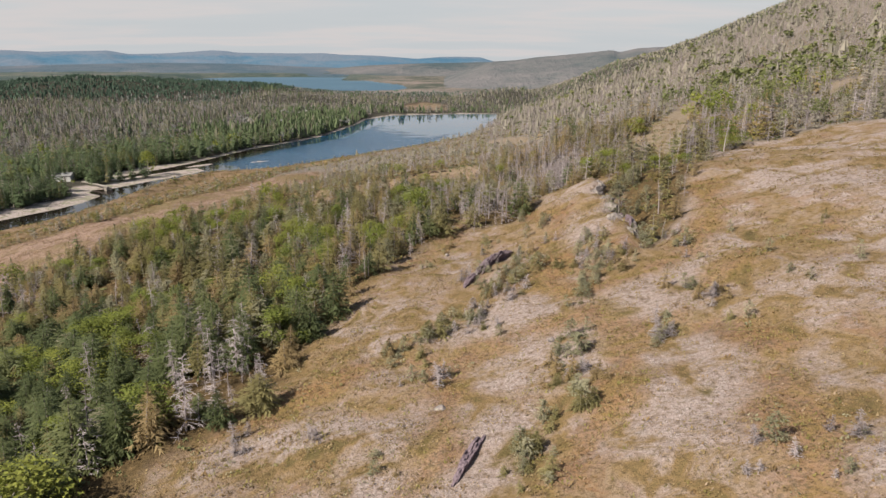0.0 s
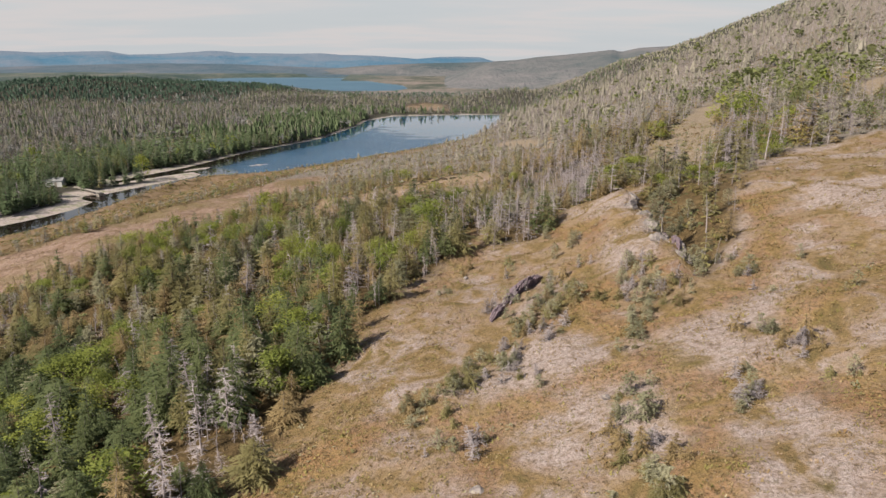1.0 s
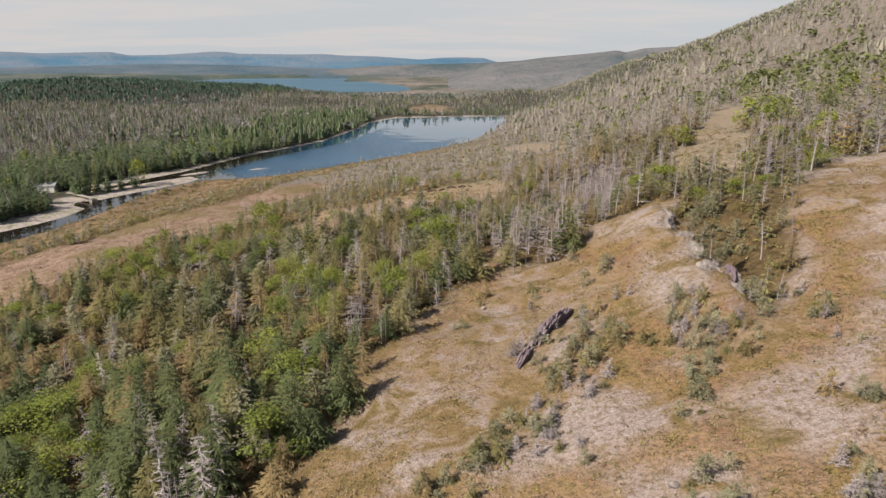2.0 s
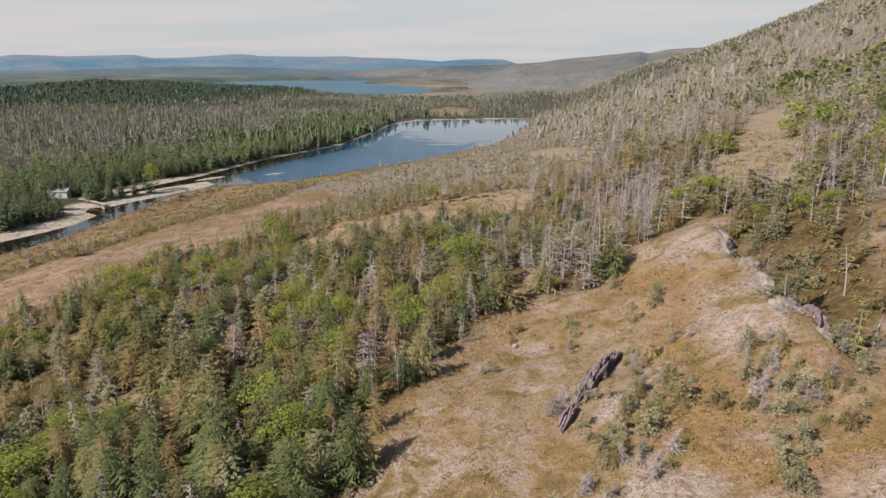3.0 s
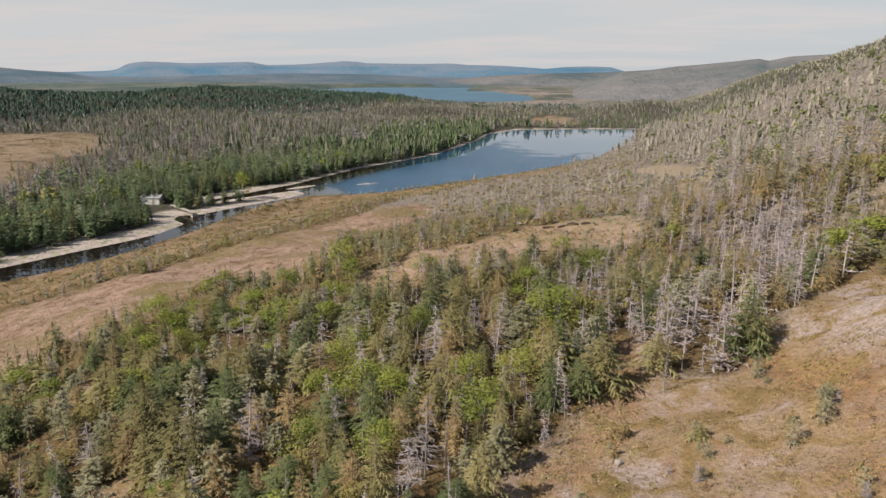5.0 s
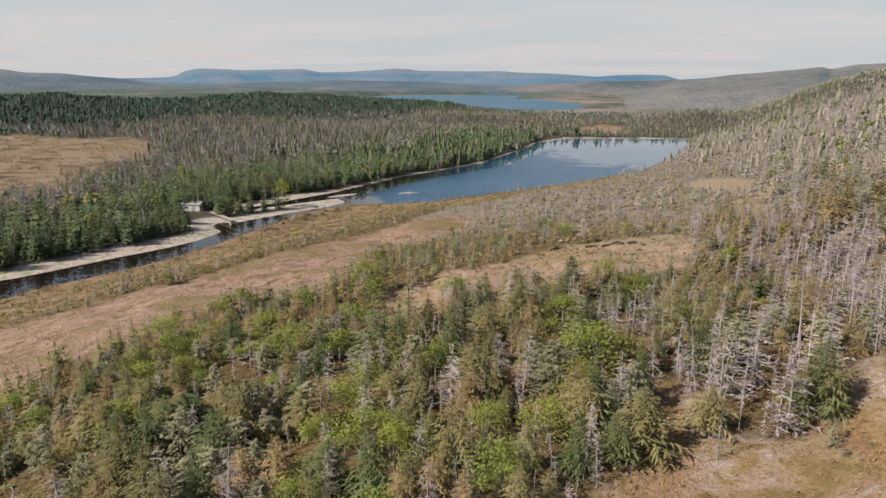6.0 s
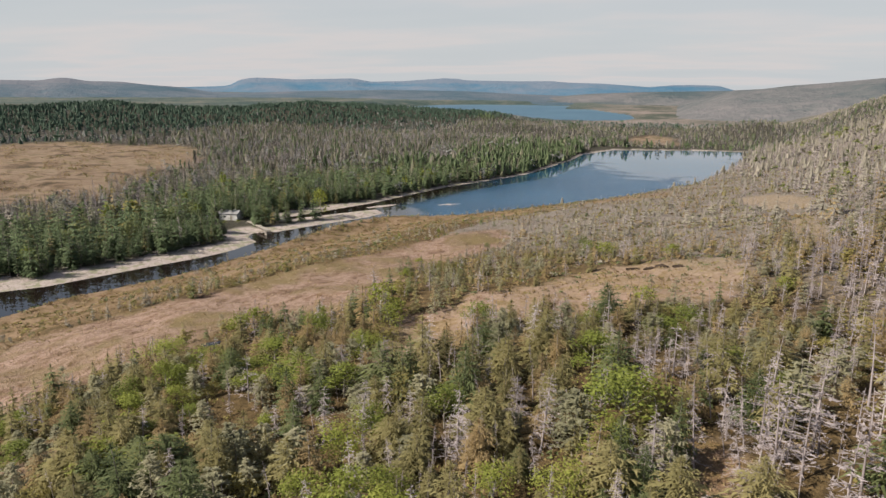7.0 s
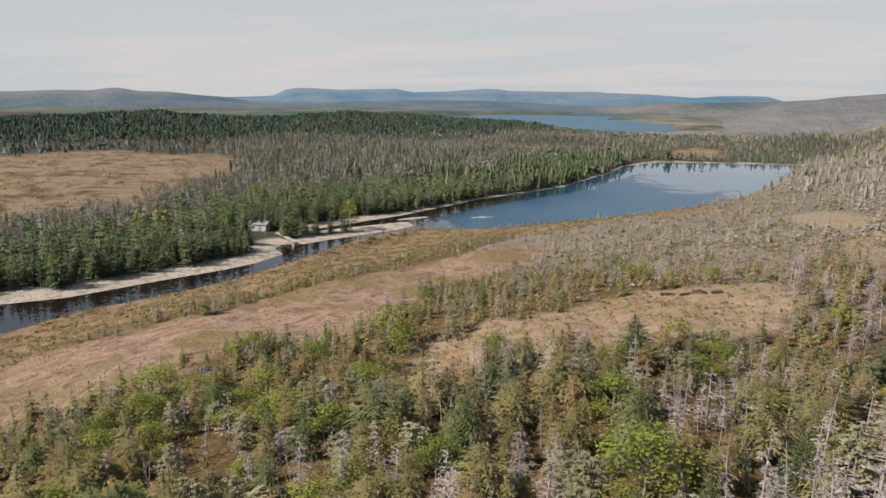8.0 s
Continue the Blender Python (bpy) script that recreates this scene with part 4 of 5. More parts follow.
def keep_trees(seed, box, spacing, where):
    p, rng = spread(seed, *box, spacing)
    p = p[where(p)]
    dens, c = wooded(p)
    thick = np.clip(0.86 - 0.14 * upper_slope(p[:, 0], p[:, 1]) + 0.9 * waves(p[:, 0], p[:, 1], 14, 46), 0.08, 1)
    thick = np.where(c["right"], thick, np.clip(thick + 0.35, 0, 1))
    ok = rng.random_sample(len(p)) < dens * thick
    p = p[ok]
    c = {k: v[ok] for k, v in c.items()}
    return p, kinds_at(p, c, rng), c, rng


def grown(p, kind, c, rng):
    """Heights of trees in metres."""
    h = 2.7 + 4.6 * rng.beta(1.7, 1.9, len(p)) + np.where(kind == 1, 0.5, 0) - np.where(kind == 5, 0.3, 0)
    h = np.where(kind == 6, 1.6 + 0.45 * (h - 2.7), h)
    h = h * (1 + 0.12 * upper_slope(p[:, 0], p[:, 1]) * c["right"])
    tall = c["right"] * (1 - smooth(150, 185, p[:, 1] + 0.3 * p[:, 0])) * (1 - smooth(15, 40, p[:, 0]))
    h = h * (1 + tall * np.select([kind == 5, kind == 6, kind == 4], [0.30, 0.45, 0.18], 0.12))
    h = h * np.where(c["right"], 0.66 + 0.34 * smooth(-52, -28, p[:, 0]) * (1 - smooth(128, 150, p[:, 1] + 0.2 * p[:, 0]) * (1 - smooth(5, 25, p[:, 0]))), 1)
    gully = c["right"] * smooth(20, 24, p[:, 0]) * (1 - smooth(36, 46, p[:, 0])) * (1 - smooth(112, 124, p[:, 1]))
    h = h * (1 - 0.3 * gully)
    belt = 1 - smooth(45, 110, c["d"])
    h = h + np.where(c["right"] | (p[:, 1] > 700), 0, 0.8 + 4.2 * belt * rng.uniform(0.4, 1.2, len(p)))
    h = h * np.where(c["right"], 1 + 0.05 * smooth(45, 65, p[:, 0]), 0.9)
    low = c["right"] * (1 - smooth(45, 95, c["d"])) * smooth(180, 230, p[:, 1]) * (p[:, 1] < 420)
    h = h * np.where(c["strip"] > 0.4, np.where(c["d"] < 8, 0.7, 0.5), 1 - 0.38 * low) * (0.75 + 0.25 * np.clip(waves(p[:, 0], p[:, 1], 30, 47) + 0.7, 0, 1))
    return np.clip(h, 1.2, 11)


MATS = {"green": GREEN, "dark": DARK, "lichen": LICHEN, "rust": RUST, "dead": DEAD, "leafy": LEAF, "scrub": OLIVE}
NAMES = {"green": ("spruce_tree", "olive-green spruce tree with ragged boughs on the hillside", "spruce tree", "spruces on the hillside"),
         "dark": ("fir_tree", "dark green dense fir tree on the hillside", "fir tree", "firs on the hillside"),
         "lichen": ("larch_tree", "soft grey-green larch tree with feathery boughs", "larch tree", "larches on the hillside"),
         "rust": ("rusty_spruce_tree", "rusty brown spruce tree with dying needles", "spruce tree", "rusty spruces on the hillside"),
         "dead": ("dead_tree", "dead silver-grey conifer with bare brittle branches", "dead tree", "dead trees on the hillside"),
         "leafy": ("birch_tree", "bright yellow-green leafy birch tree on the hillside", "birch tree", "birches on the hillside"),
         "scrub": ("olive_shrub", "round olive-brown leafy shrub among the trees", "shrub", "shrubs on the hillside")}


def model(kind, v, lod):
    """Variant v of a kind, as tall as 1 unit of 6 m; lod 0 is the finest."""
    s = 100 * KINDS.index(kind) + v
    if kind == "leafy":
        n, size = ((1900, 0.155), (520, 0.27), (60, 0.75), (16, 1.3), (10, 1.9))[lod]
        return broadleaf(s, 6.0, (3.3, 2.6, 3.6, 3.0)[v % 4], n, size, (7, 5, 3, 2, 0)[lod])
    if kind == "dead":
        arms, twigs = ((74, 7), (36, 5), (18, 3), (9, 2), (6, 1))[lod]
        if v % 4 == 2:
            arms = arms // 2
        return snag(s, 6.0, (0.95, 1.35, 0.6, 1.15)[v % 4], arms, twigs, (0.12, 0.05, 0.4, 0.08)[v % 4], (0.6, 0.9, 0.35, 0.75)[v % 4], lod)
    if kind == "scrub":
        n, size = ((850, 0.25), (300, 0.42), (44, 1.1), (14, 1.7), (9, 2.3))[lod]
        return broadleaf(s, 6.0, (3.6, 4.4, 3.9, 3.2)[v % 4], n, size, (7, 5, 3, 2, 0)[lod], 0.14)
    if kind == "lichen" and lod < 4:
        boughs, sprays, size = ((95, 14, 0.25), (52, 7, 0.38), (20, 3, 0.95), (9, 2, 1.5))[lod]
        return feathery(s, 6.0, (1.35, 1.15, 1.6, 1.25)[v % 4], boughs, sprays, size, (0.06, 0.14, 0.04, 0.1)[v % 4])
    wide = {"green": 0.95, "dark": 1.05, "lichen": 1.05, "rust": 0.9}[kind] * (1.0, 0.82, 1.15, 0.95)[v % 4]
    if lod > 2:
        return spire(s, 6.0, wide, 3 if lod == 3 else 2, 4 if lod == 3 else 3)
    levels, arms, twigs = ((15, 7, 4), (10, 5, 1), (8, 5, 0), (5, 4, 0), (3, 4, 0))[lod]
    width = {"green": 1.4, "dark": 1.5, "lichen": 1.75, "rust": 1.3}[kind] * (1.0, 0.82, 1.15, 0.95)[v % 4]
    return spruce(s, 6.0, width, levels, arms, twigs, (0.08, 0.2, 0.12, 0.05)[v % 4], {"green": 0.3, "dark": 0.2, "lichen": 0.45, "rust": 0.4}[kind],
                  {"green": 0.08, "dark": 0.0, "lichen": 0.14, "rust": 0.16}[kind] * (lod < 2), (5, 4, 3, 3, 3)[lod])


def trunk_material(kind):
    return {"leafy": BIRCH, "dead": DEAD}.get(kind, BARK)


def tree_at(x, y, size, turn, lean=0.0, width=1.0):
    z = float(ground_height(np.array([x]), np.array([y]))[0]) - 0.05
    return pose(x, y, z, lean * math.cos(turn), lean * math.sin(turn), math.degrees(turn)) @ Matrix.Diagonal((size * width, size * width, size, 1))


PROTO = {}


def plant(kind, v, m):
    """Stands one tree on the hillside."""
    if (kind, v) in PROTO:
        return copy_thing(PROTO[kind, v], m)
    name, label, category, group = NAMES[kind]
    top = tagged(new(name), label, category, group)
    top.matrix_basis = m
    for part_name, shape in model(kind, v, 0).items():
        mat = trunk_material(kind) if part_name == "trunk" else MATS[kind]
        ob = new(part_name, tri_mesh(part_name, shape.v, shape.t, [mat]))
        ob.parent = top
    PROTO[kind, v] = top
    return top


UPLAND = {"green": GREY_SPRUCE, "rust": GREY_SPRUCE, "scrub": GREY_SPRUCE, "leafy": FAR_LEAF}
FAR_BANK = {"green": COOL_GREEN, "dark": COOL_GREEN, "leafy": FAR_LEAF, "rust": GREY_SPRUCE, "lichen": HAZE_GREY}
HAZY = {"green": HAZY_GREEN, "dark": HAZY_GREEN, "leafy": HAZY_GREEN, "rust": HAZE_GREY, "lichen": HAZE_GREY, "scrub": HAZE_GREY}
VALLEY = {"green": VALLEY_GREEN, "dark": COOL_GREEN, "leafy": COOL_GREEN, "rust": GREY_SPRUCE, "lichen": HAZE_GREY, "scrub": HAZE_GREY}


def lots_of(p, kind, c, rng, lod, swap={}):
    h = grown(p, kind, c, rng)
    z = ground_height(p[:, 0], p[:, 1]) - 0.1
    out = []
    for k, name in enumerate(KINDS):
        for v in range(4):
            pick = (kind == k) & (np.arange(len(p)) % 4 == v)
            n = int(pick.sum())
            leaf = swap.get(name, MATS[name]) if v < 3 or lod > 2 else MATS[name]
            parts = [(s, trunk_material(name) if q == "trunk" else leaf) for q, s in model(name, v, lod).items() if lod < 4 or q != "trunk"]
            size = h[pick] / 6.0
            out.append((parts, np.stack([p[pick, 0], p[pick, 1], z[pick]], 1), rng.uniform(0, 6.28, n),
                        np.stack([size * rng.uniform(0.85, 1.2, n), size], 1), rng.uniform(0, 1, n)))
    return out


# the hillside wood, tree by tree where it lies nearest the way
NEAR_BOX = (-95, 38, 62, 215)


def near_stretch(p):
    return (p[:, 1] < 160 + 0.3 * p[:, 0]) & (p[:, 0] > -72) & (p[:, 0] < 55)


rng = np.random.RandomState(70)
taken = []
for name, spots in STANDING.items():
    for x, y in spots:
        x, y = x + rng.uniform(-.5, .5), y + rng.uniform(-.5, .5)
        tall = {"leafy": 6.3, "lichen": 6.2, "dark": 6.4, "rust": 5.6, "dead": 6.2}[name] * rng.uniform(0.8, 1.15) * (0.62 + 0.38 * float(smooth(-52, -28, x)))
        broad = {"leafy": 1.0, "lichen": 1.15, "dark": 1.15, "rust": 1.15, "dead": 1.0}[name] * rng.uniform(0.9, 1.2) * (1.4 if x < -40 and name not in ("dead", "lichen") else 1.0)
        plant(name, int(rng.randint(4)), tree_at(x, y, tall / 6.0, rng.uniform(0, 6.28), rng.uniform(0, 5 if name != "dead" else 9), broad))
        taken.append((x, y, {"leafy": 2.4, "lichen": 1.7, "dark": 1.4, "rust": 1.3, "dead": 0.9}[name]))
for _ in range(210):
    x, y = rng.normal(-13, 13), rng.normal(114, 19)
    if wooded(np.array([[x, y]]))[0][0] > 0.8:
        plant("dead", 2, tree_at(x, y, rng.uniform(0.7, 1.15), rng.uniform(0, 6.28), rng.uniform(0, 8), rng.uniform(0.6, 1.0)))
taken = np.array(taken)
p, kind, c, rng = keep_trees(7, NEAR_BOX, 1.75, lambda q: q[:, 1] > 40)
low_wood = np.maximum(1 - smooth(-52, -30, p[:, 0]), smooth(128, 148, p[:, 1] + 0.2 * p[:, 0]))
keep = rng.random_sample(len(p)) < 0.66 + 0.3 * low_wood
p, kind, c = p[keep], kind[keep], {q: v[keep] for q, v in c.items()}
free = (np.hypot(p[:, None, 0] - taken[None, :, 0], p[:, None, 1] - taken[None, :, 1]) > taken[None, :, 2]).all(1)
p, kind, c = p[free], kind[free], {q: v[free] for q, v in c.items()}
h = grown(p, kind, c, rng)
single = near_stretch(p)
count = {k: 0 for k in range(7)}
order = np.argsort(np.hypot(p[:, 0] + 20, 0.62 * (p[:, 1] - 98)))
for i in order:
    k = int(kind[i])
    if not single[i] or count[k] >= (75 if k == 4 else 190):
        single[i] = False
        continue
    count[k] += 1
    plant(KINDS[k], int(rng.randint(4)), tree_at(p[i, 0], p[i, 1], h[i] / 6.0, rng.uniform(0, 6.28), rng.uniform(0, 5 if k != 4 else 11), rng.uniform(1.0, 1.4) * (1.0 if k == 4 else 1.12) * (1.0 if k == 2 else 1.3 if p[i, 0] < -38 or p[i, 1] > 138 else 1.0)))
rest = ~single
lots = lots_of(p[rest], kind[rest], {q: v[rest] for q, v in c.items()}, rng, 1)
for lot in lots:
    lot[3][:, 0] *= 1.35
joined("hillside_wood", "mixed spruce, birch and dead standing trees on a hillside", "wood", lots)

# woods farther up and along the slope
p, kind, c, rng = keep_trees(8, (-125, 60, 430, 720), 2.7, lambda q: ~((q[:, 0] > -95) & (q[:, 0] < 62) & (q[:, 1] < 215)) & (q[:, 0] < 42 + 0.58 * q[:, 1]))
ok = c["right"]
reach = p[:, 1] + 0.5 * np.clip(p[:, 0] - 40, 0, None)
for name, label, lo, hi, lod in (("upper_slope_wood", "sparse grey and yellow-green wood climbing the valley slope", 0, 235, 1),
                                 ("lake_slope_wood", "grey-brown wood on the slope towards the lake", 235, 350, 2),
                                 ("ridge_wood", "thin grey-brown wood on the ridge above the lake", 350, 2000, 3)):
    pick = ok & (reach >= lo) & (reach < hi)
    if lod == 3:
        pick &= rng.random_sample(len(p)) < 0.6
    lots = lots_of(p[pick], kind[pick], {q: v[pick] for q, v in c.items()}, rng, lod, UPLAND)
    for lot in lots:
        lot[3][:] *= rng.uniform(0.55, 1.3, (len(lot[3]), 1))
        lot[3][:, 0] *= 1.45 if lod == 3 else 1.1
    joined(name, label, "wood", lots)

# the wood goes on behind the start
p, kind, c, rng = keep_trees(11, (-110, -60, -20, 40), 4.0, lambda q: q[:, 1] < 40)
joined("lower_hillside_wood", "mixed spruce and dead standing trees lower on the hillside", "wood", lots_of(p, kind, c, rng, 2))

# the far bank
p, kind, c, rng = keep_trees(9, (-430, 120, 60, 700), 3.1, lambda q: (q[:, 0] < -90) & (q[:, 1] > -0.85 * q[:, 0] - 10))
ok = ~c["right"]
close = ok & (p[:, 1] < 360) & (c["d"] < 45)
q_, kind_q, c_q, rng_q = keep_trees(12, (-215, 120, -110, 360), 2.5, lambda q: (q[:, 0] < -90) & (q[:, 1] > -0.85 * q[:, 0] - 10))
edge = ~c_q["right"] & (c_q["d"] < 45)
front = edge & (c_q["d"] < 24)
lots = lots_of(q_[front], kind_q[front], {q: v[front] for q, v in c_q.items()}, rng_q, 1, FAR_BANK)
edge &= ~front
lots += lots_of(q_[edge], kind_q[edge], {q: v[edge] for q, v in c_q.items()}, rng_q, 2, FAR_BANK)
for lot in lots:
    lot[3][:, 0] *= 1.05
joined("riverbank_wood", "dense dark green spruce wood behind a sandy beach", "wood", lots)
middle = ok & ~close & (np.hypot(p[:, 0] + 3, p[:, 1] - 70) < 400)
joined("river_plain_wood", "grey-brown and green spruce wood behind the river bank", "wood", lots_of(p[middle], kind[middle], {q: v[middle] for q, v in c.items()}, rng, 2, VALLEY))
rest = ok & ~close & ~middle
lots = lots_of(p[rest], kind[rest], {q: v[rest] for q, v in c.items()}, rng, 3, VALLEY)
for lot in lots:
    lot[3][:, 0] *= 1.25
joined("valley_wood", "grey-brown and green spruce wood on the valley floor", "wood", lots)

# round the head of the lake
def lake_head(q):
    return (q[:, 1] > 690) & (q[:, 1] < 960) & (q[:, 0] > -270) & (q[:, 0] < 190)


p, kind, c, rng = keep_trees(13, (-270, 690, 190, 960), 4.1, lake_head)
lots = lots_of(p, kind, c, rng, 3, VALLEY)
for lot in lots:
    lot[3][:, 0] *= 1.3
joined("lake_head_wood", "olive-green and grey spruce wood round the head of the lake", "wood", lots)

# distant woods
p, kind, c, rng = keep_trees(10, (-900, 330, 640, 1120), 4.2, lambda q: ((q[:, 1] > 700) | (q[:, 0] < -430)) & ~lake_head(q) & (q[:, 1] > -0.62 * q[:, 0] - 20) & (q[:, 1] > 1.5 * q[:, 0] - 20) & (np.hypot(q[:, 0], q[:, 1] - 60) < 1030))
uphill = p[:, 0] > 60
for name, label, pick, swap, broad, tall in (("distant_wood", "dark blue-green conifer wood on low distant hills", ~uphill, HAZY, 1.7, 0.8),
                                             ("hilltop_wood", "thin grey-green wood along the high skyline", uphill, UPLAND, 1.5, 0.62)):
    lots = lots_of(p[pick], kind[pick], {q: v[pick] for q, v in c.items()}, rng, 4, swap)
    for lot in lots:
        lot[3][:, 0] *= broad
        lot[3][:, 1] *= tall
    joined(name, label, "wood", lots)


# ---- low plants ----
def low_plants(name, label, category, seed, box, spacing, weight, kinds, sizes):
    """Scatters low bushes where weight(cover, x, y) allows them."""
    p, rng = spread(seed, *box, spacing)
    c = cover(p[:, 0], p[:, 1])
    p = p[rng.random_sample(len(p)) < weight(c, p[:, 0], p[:, 1])]
    z = ground_height(p[:, 0], p[:, 1]) - 0.02
    pickk = rng.randint(0, len(kinds) * 3, len(p))
    out = []
    for k, (mat, r, h, n) in enumerate(kinds):
        for v in range(3):
            q = pickk == 3 * k + v
            m = int(q.sum())
            sc = rng.uniform(*sizes, m)
            out.append(([(tuft(seed * 31 + k * 7 + v, r, h, n), mat)], np.stack([p[q, 0], p[q, 1], z[q]], 1), rng.uniform(0, 6.28, m),
                        np.stack([sc, sc * rng.uniform(0.7, 1.2, m)], 1), rng.uniform(0, 1, m)))
    return joined(name, label, category, out)


def patchy(x, y, size, seed, lo, hi):
    return smooth(lo, hi, waves(x, y, size, seed))


low_plants("dwarf_heath", "orange-brown and olive dwarf shrubs on the open slope", "heath", 51, (-30, 28, 66, 134), 0.37,
           lambda c, x, y: c["heath"] * np.clip(0.12 + 0.75 * patchy(x, y, 9, 61, -0.15, 0.4) + 0.35 * (1 - smooth(-14, 4, x + 0.12 * (y - 60))) + 0.5 * c["hollow"], 0, 1), [(HEATHER, 0.36, 0.22, 9), (RUST, 0.34, 0.24, 9), (HEATHER, 0.30, 0.18, 8), (OLIVE, 0.32, 0.22, 9), (SEDGE, 0.34, 0.2, 8)], (0.5, 1.3))
low_plants("hollow_scrub", "rust-brown and olive knee-high scrub in the damp hollows", "scrub", 57, (-26, 28, 44, 120), 0.6,
           lambda c, x, y: c["heath"] * np.maximum(0.8 * c["hollow"], 1.5 * (1 - smooth(-11, 0, x + 0.2 * (y - 55))) * (y < 72)) * (0.10 + 0.5 * patchy(x, y, 7, 67, -0.2, 0.5)),
           [(RUST, 0.38, 0.5, 14), (OLIVE, 0.40, 0.45, 14), (GREEN, 0.36, 0.55, 14), (LICHEN, 0.36, 0.45, 12), (HEATHER, 0.42, 0.4, 14), (HEATHER, 0.4, 0.35, 14)], (0.45, 1.25))
low_plants("undergrowth", "low brown and green undergrowth below the trees", "undergrowth", 52, (-85, 36, 60, 260), 1.15,
           lambda c, x, y: (1 - c["heath"]) * (1 - c["bog"]) * (0.25 + 0.5 * patchy(x, y, 13, 62, -0.4, 0.5)), [(OLIVE, 0.8, 0.7, 14), (HEATHER, 0.7, 0.6, 12), (DARK, 0.7, 0.8, 16), (HEATHER, 0.7, 0.5, 14), (RUST, 0.7, 0.7, 14)], (0.5, 1.25))
low_plants("sedge_tussocks", "pinkish-tan dead sedge tussocks on the bog", "sedge", 53, (-125, 95, -45, 280), 0.85,
           lambda c, x, y: c["bog"] * (0.3 + 0.6 * patchy(x, y, 11, 63, -0.4, 0.4)), [(SEDGE, 0.45, 0.24, 9), (SEDGE, 0.6, 0.22, 9), (HEATHER, 0.5, 0.25, 9), (RUST, 0.5, 0.25, 9)], (0.6, 1.3))
low_plants("bank_scrub", "olive-brown scrub along the near river bank", "scrub", 54, (-150, 90, -40, 375), 1.0,
           lambda c, x, y: np.maximum(c["strip"], (1 - c["bog"]) * c["right"] * (c["d"] < 45)) * (c["d"] > 0.8) * (0.12 + 0.8 * patchy(x, y, 12, 64, -0.15, 0.4)), [(OLIVE, 0.9, 0.55, 18), (HEATHER, 0.8, 0.35, 18), (RUST, 0.7, 0.4, 18), (HEATHER, 0.7, 0.4, 18), (RUST, 0.9, 0.3, 18), (DARK, 0.7, 0.7, 18)], (0.5, 1.5))
low_plants("slope_scrub", "grey-olive scrub among the trees of the upper slope", "scrub", 56, (-60, 130, 260, 520), 2.3,
           lambda c, x, y: c["right"] * (1 - c["heath"]) * (1 - c["bog"]) * (1 - c["glade"]) * (x < 60 + 0.52 * y) * ((x > 60) | (y > 170)) * (0.35 + 0.6 * patchy(x, y, 26, 66, -0.5, 0.4)),
           [(OLIVE, 1.1, 0.8, 10), (GREY_SPRUCE, 1.0, 0.8, 10), (HEATHER, 1.1, 0.7, 10), (FAR_LEAF, 1.0, 0.8, 10), (HEATHER, 1.1, 0.8, 10)], (0.6, 1.6))
low_plants("far_bog_scrub", "brown scrub dotted over the far bog", "scrub", 55, (-620, 180, -230, 540), 3.6,
           lambda c, x, y: c["bog"] * (0.10 + 0.85 * patchy(x, y, 55, 65, -0.1, 0.45)), [(RUST, 1.5, 1.0, 9), (HEATHER, 1.7, 0.8, 9), (GREEN, 1.4, 1.2, 9)], (0.6, 1.6))


# ---- distant hills ----
def hill_material(name, wood, slope, bare, top, haze_glow):
    """Distant hillside: dark woods and paler slopes in patches, bare ground towards the top, haze put in as tint and
    emission.
    """
    mat, nt = nodes_of(name)
    p = position(nt)
    big, fine = noise_of(nt, p, 0.0022, 6, 0.62, 0.4), noise_of(nt, p, 0.03, 4, 0.75)
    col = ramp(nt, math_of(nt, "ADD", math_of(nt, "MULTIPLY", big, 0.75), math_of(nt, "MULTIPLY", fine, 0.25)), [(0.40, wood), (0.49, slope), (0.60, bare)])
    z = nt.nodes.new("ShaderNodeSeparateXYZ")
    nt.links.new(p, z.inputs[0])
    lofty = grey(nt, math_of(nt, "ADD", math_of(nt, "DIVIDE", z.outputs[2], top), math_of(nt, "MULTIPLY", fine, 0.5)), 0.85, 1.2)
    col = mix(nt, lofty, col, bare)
    out = nt.nodes.new("ShaderNodeOutputMaterial")
    d = add(nt, "ShaderNodeBsdfPrincipled", Roughness=1.0)
    d.inputs["Specular IOR Level"].default_value = 0.0
    nt.links.new(col, d.inputs["Base Color"])
    # even bluish emission stands in for the haze of distance
    d.inputs["Emission Color"].default_value = (*haze_glow, 1)
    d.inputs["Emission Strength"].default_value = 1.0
    b = add(nt, "ShaderNodeBump", Strength=1.0, Distance=14.0)
    nt.links.new(fine, b.inputs["Height"])
    nt.links.new(b.outputs[0], d.inputs["Normal"])
    nt.links.new(d.outputs[0], out.inputs[0])
    return mat


def hill_range(name, label, far, depth, line, mat, rough, seed):
    """A long hill whose crest follows (degrees clockwise from +y, height in metres), seen from the valley."""
    az = np.linspace(line[0][0], line[-1][0], 260)
    crest = np.interp(az, [q[0] for q in line], [q[1] for q in line])
    crest = np.convolve(np.pad(crest, 1, mode="edge"), np.ones(3) / 3, mode="valid")
    u = np.linspace(-1, 0.6, 40)
    A, U = np.meshgrid(az, u, indexing="ij")
    R = far + U * depth 
    x, y = R * np.sin(np.radians(A)), R * np.cos(np.radians(A))
    fall = np.cos(np.clip(U, -1, 1) * 1.57) ** 0.8
    z = crest[:, None] * fall * (1 + rough * waves(x, y, 420, seed + 1) * (1 - fall) * 2.0) + rough * 8 * waves(x, y, 160, seed + 2) * (1 - fall) - 6 * (fall < 0.02)
    ob = new(name, grid_mesh(name, x, y, z))
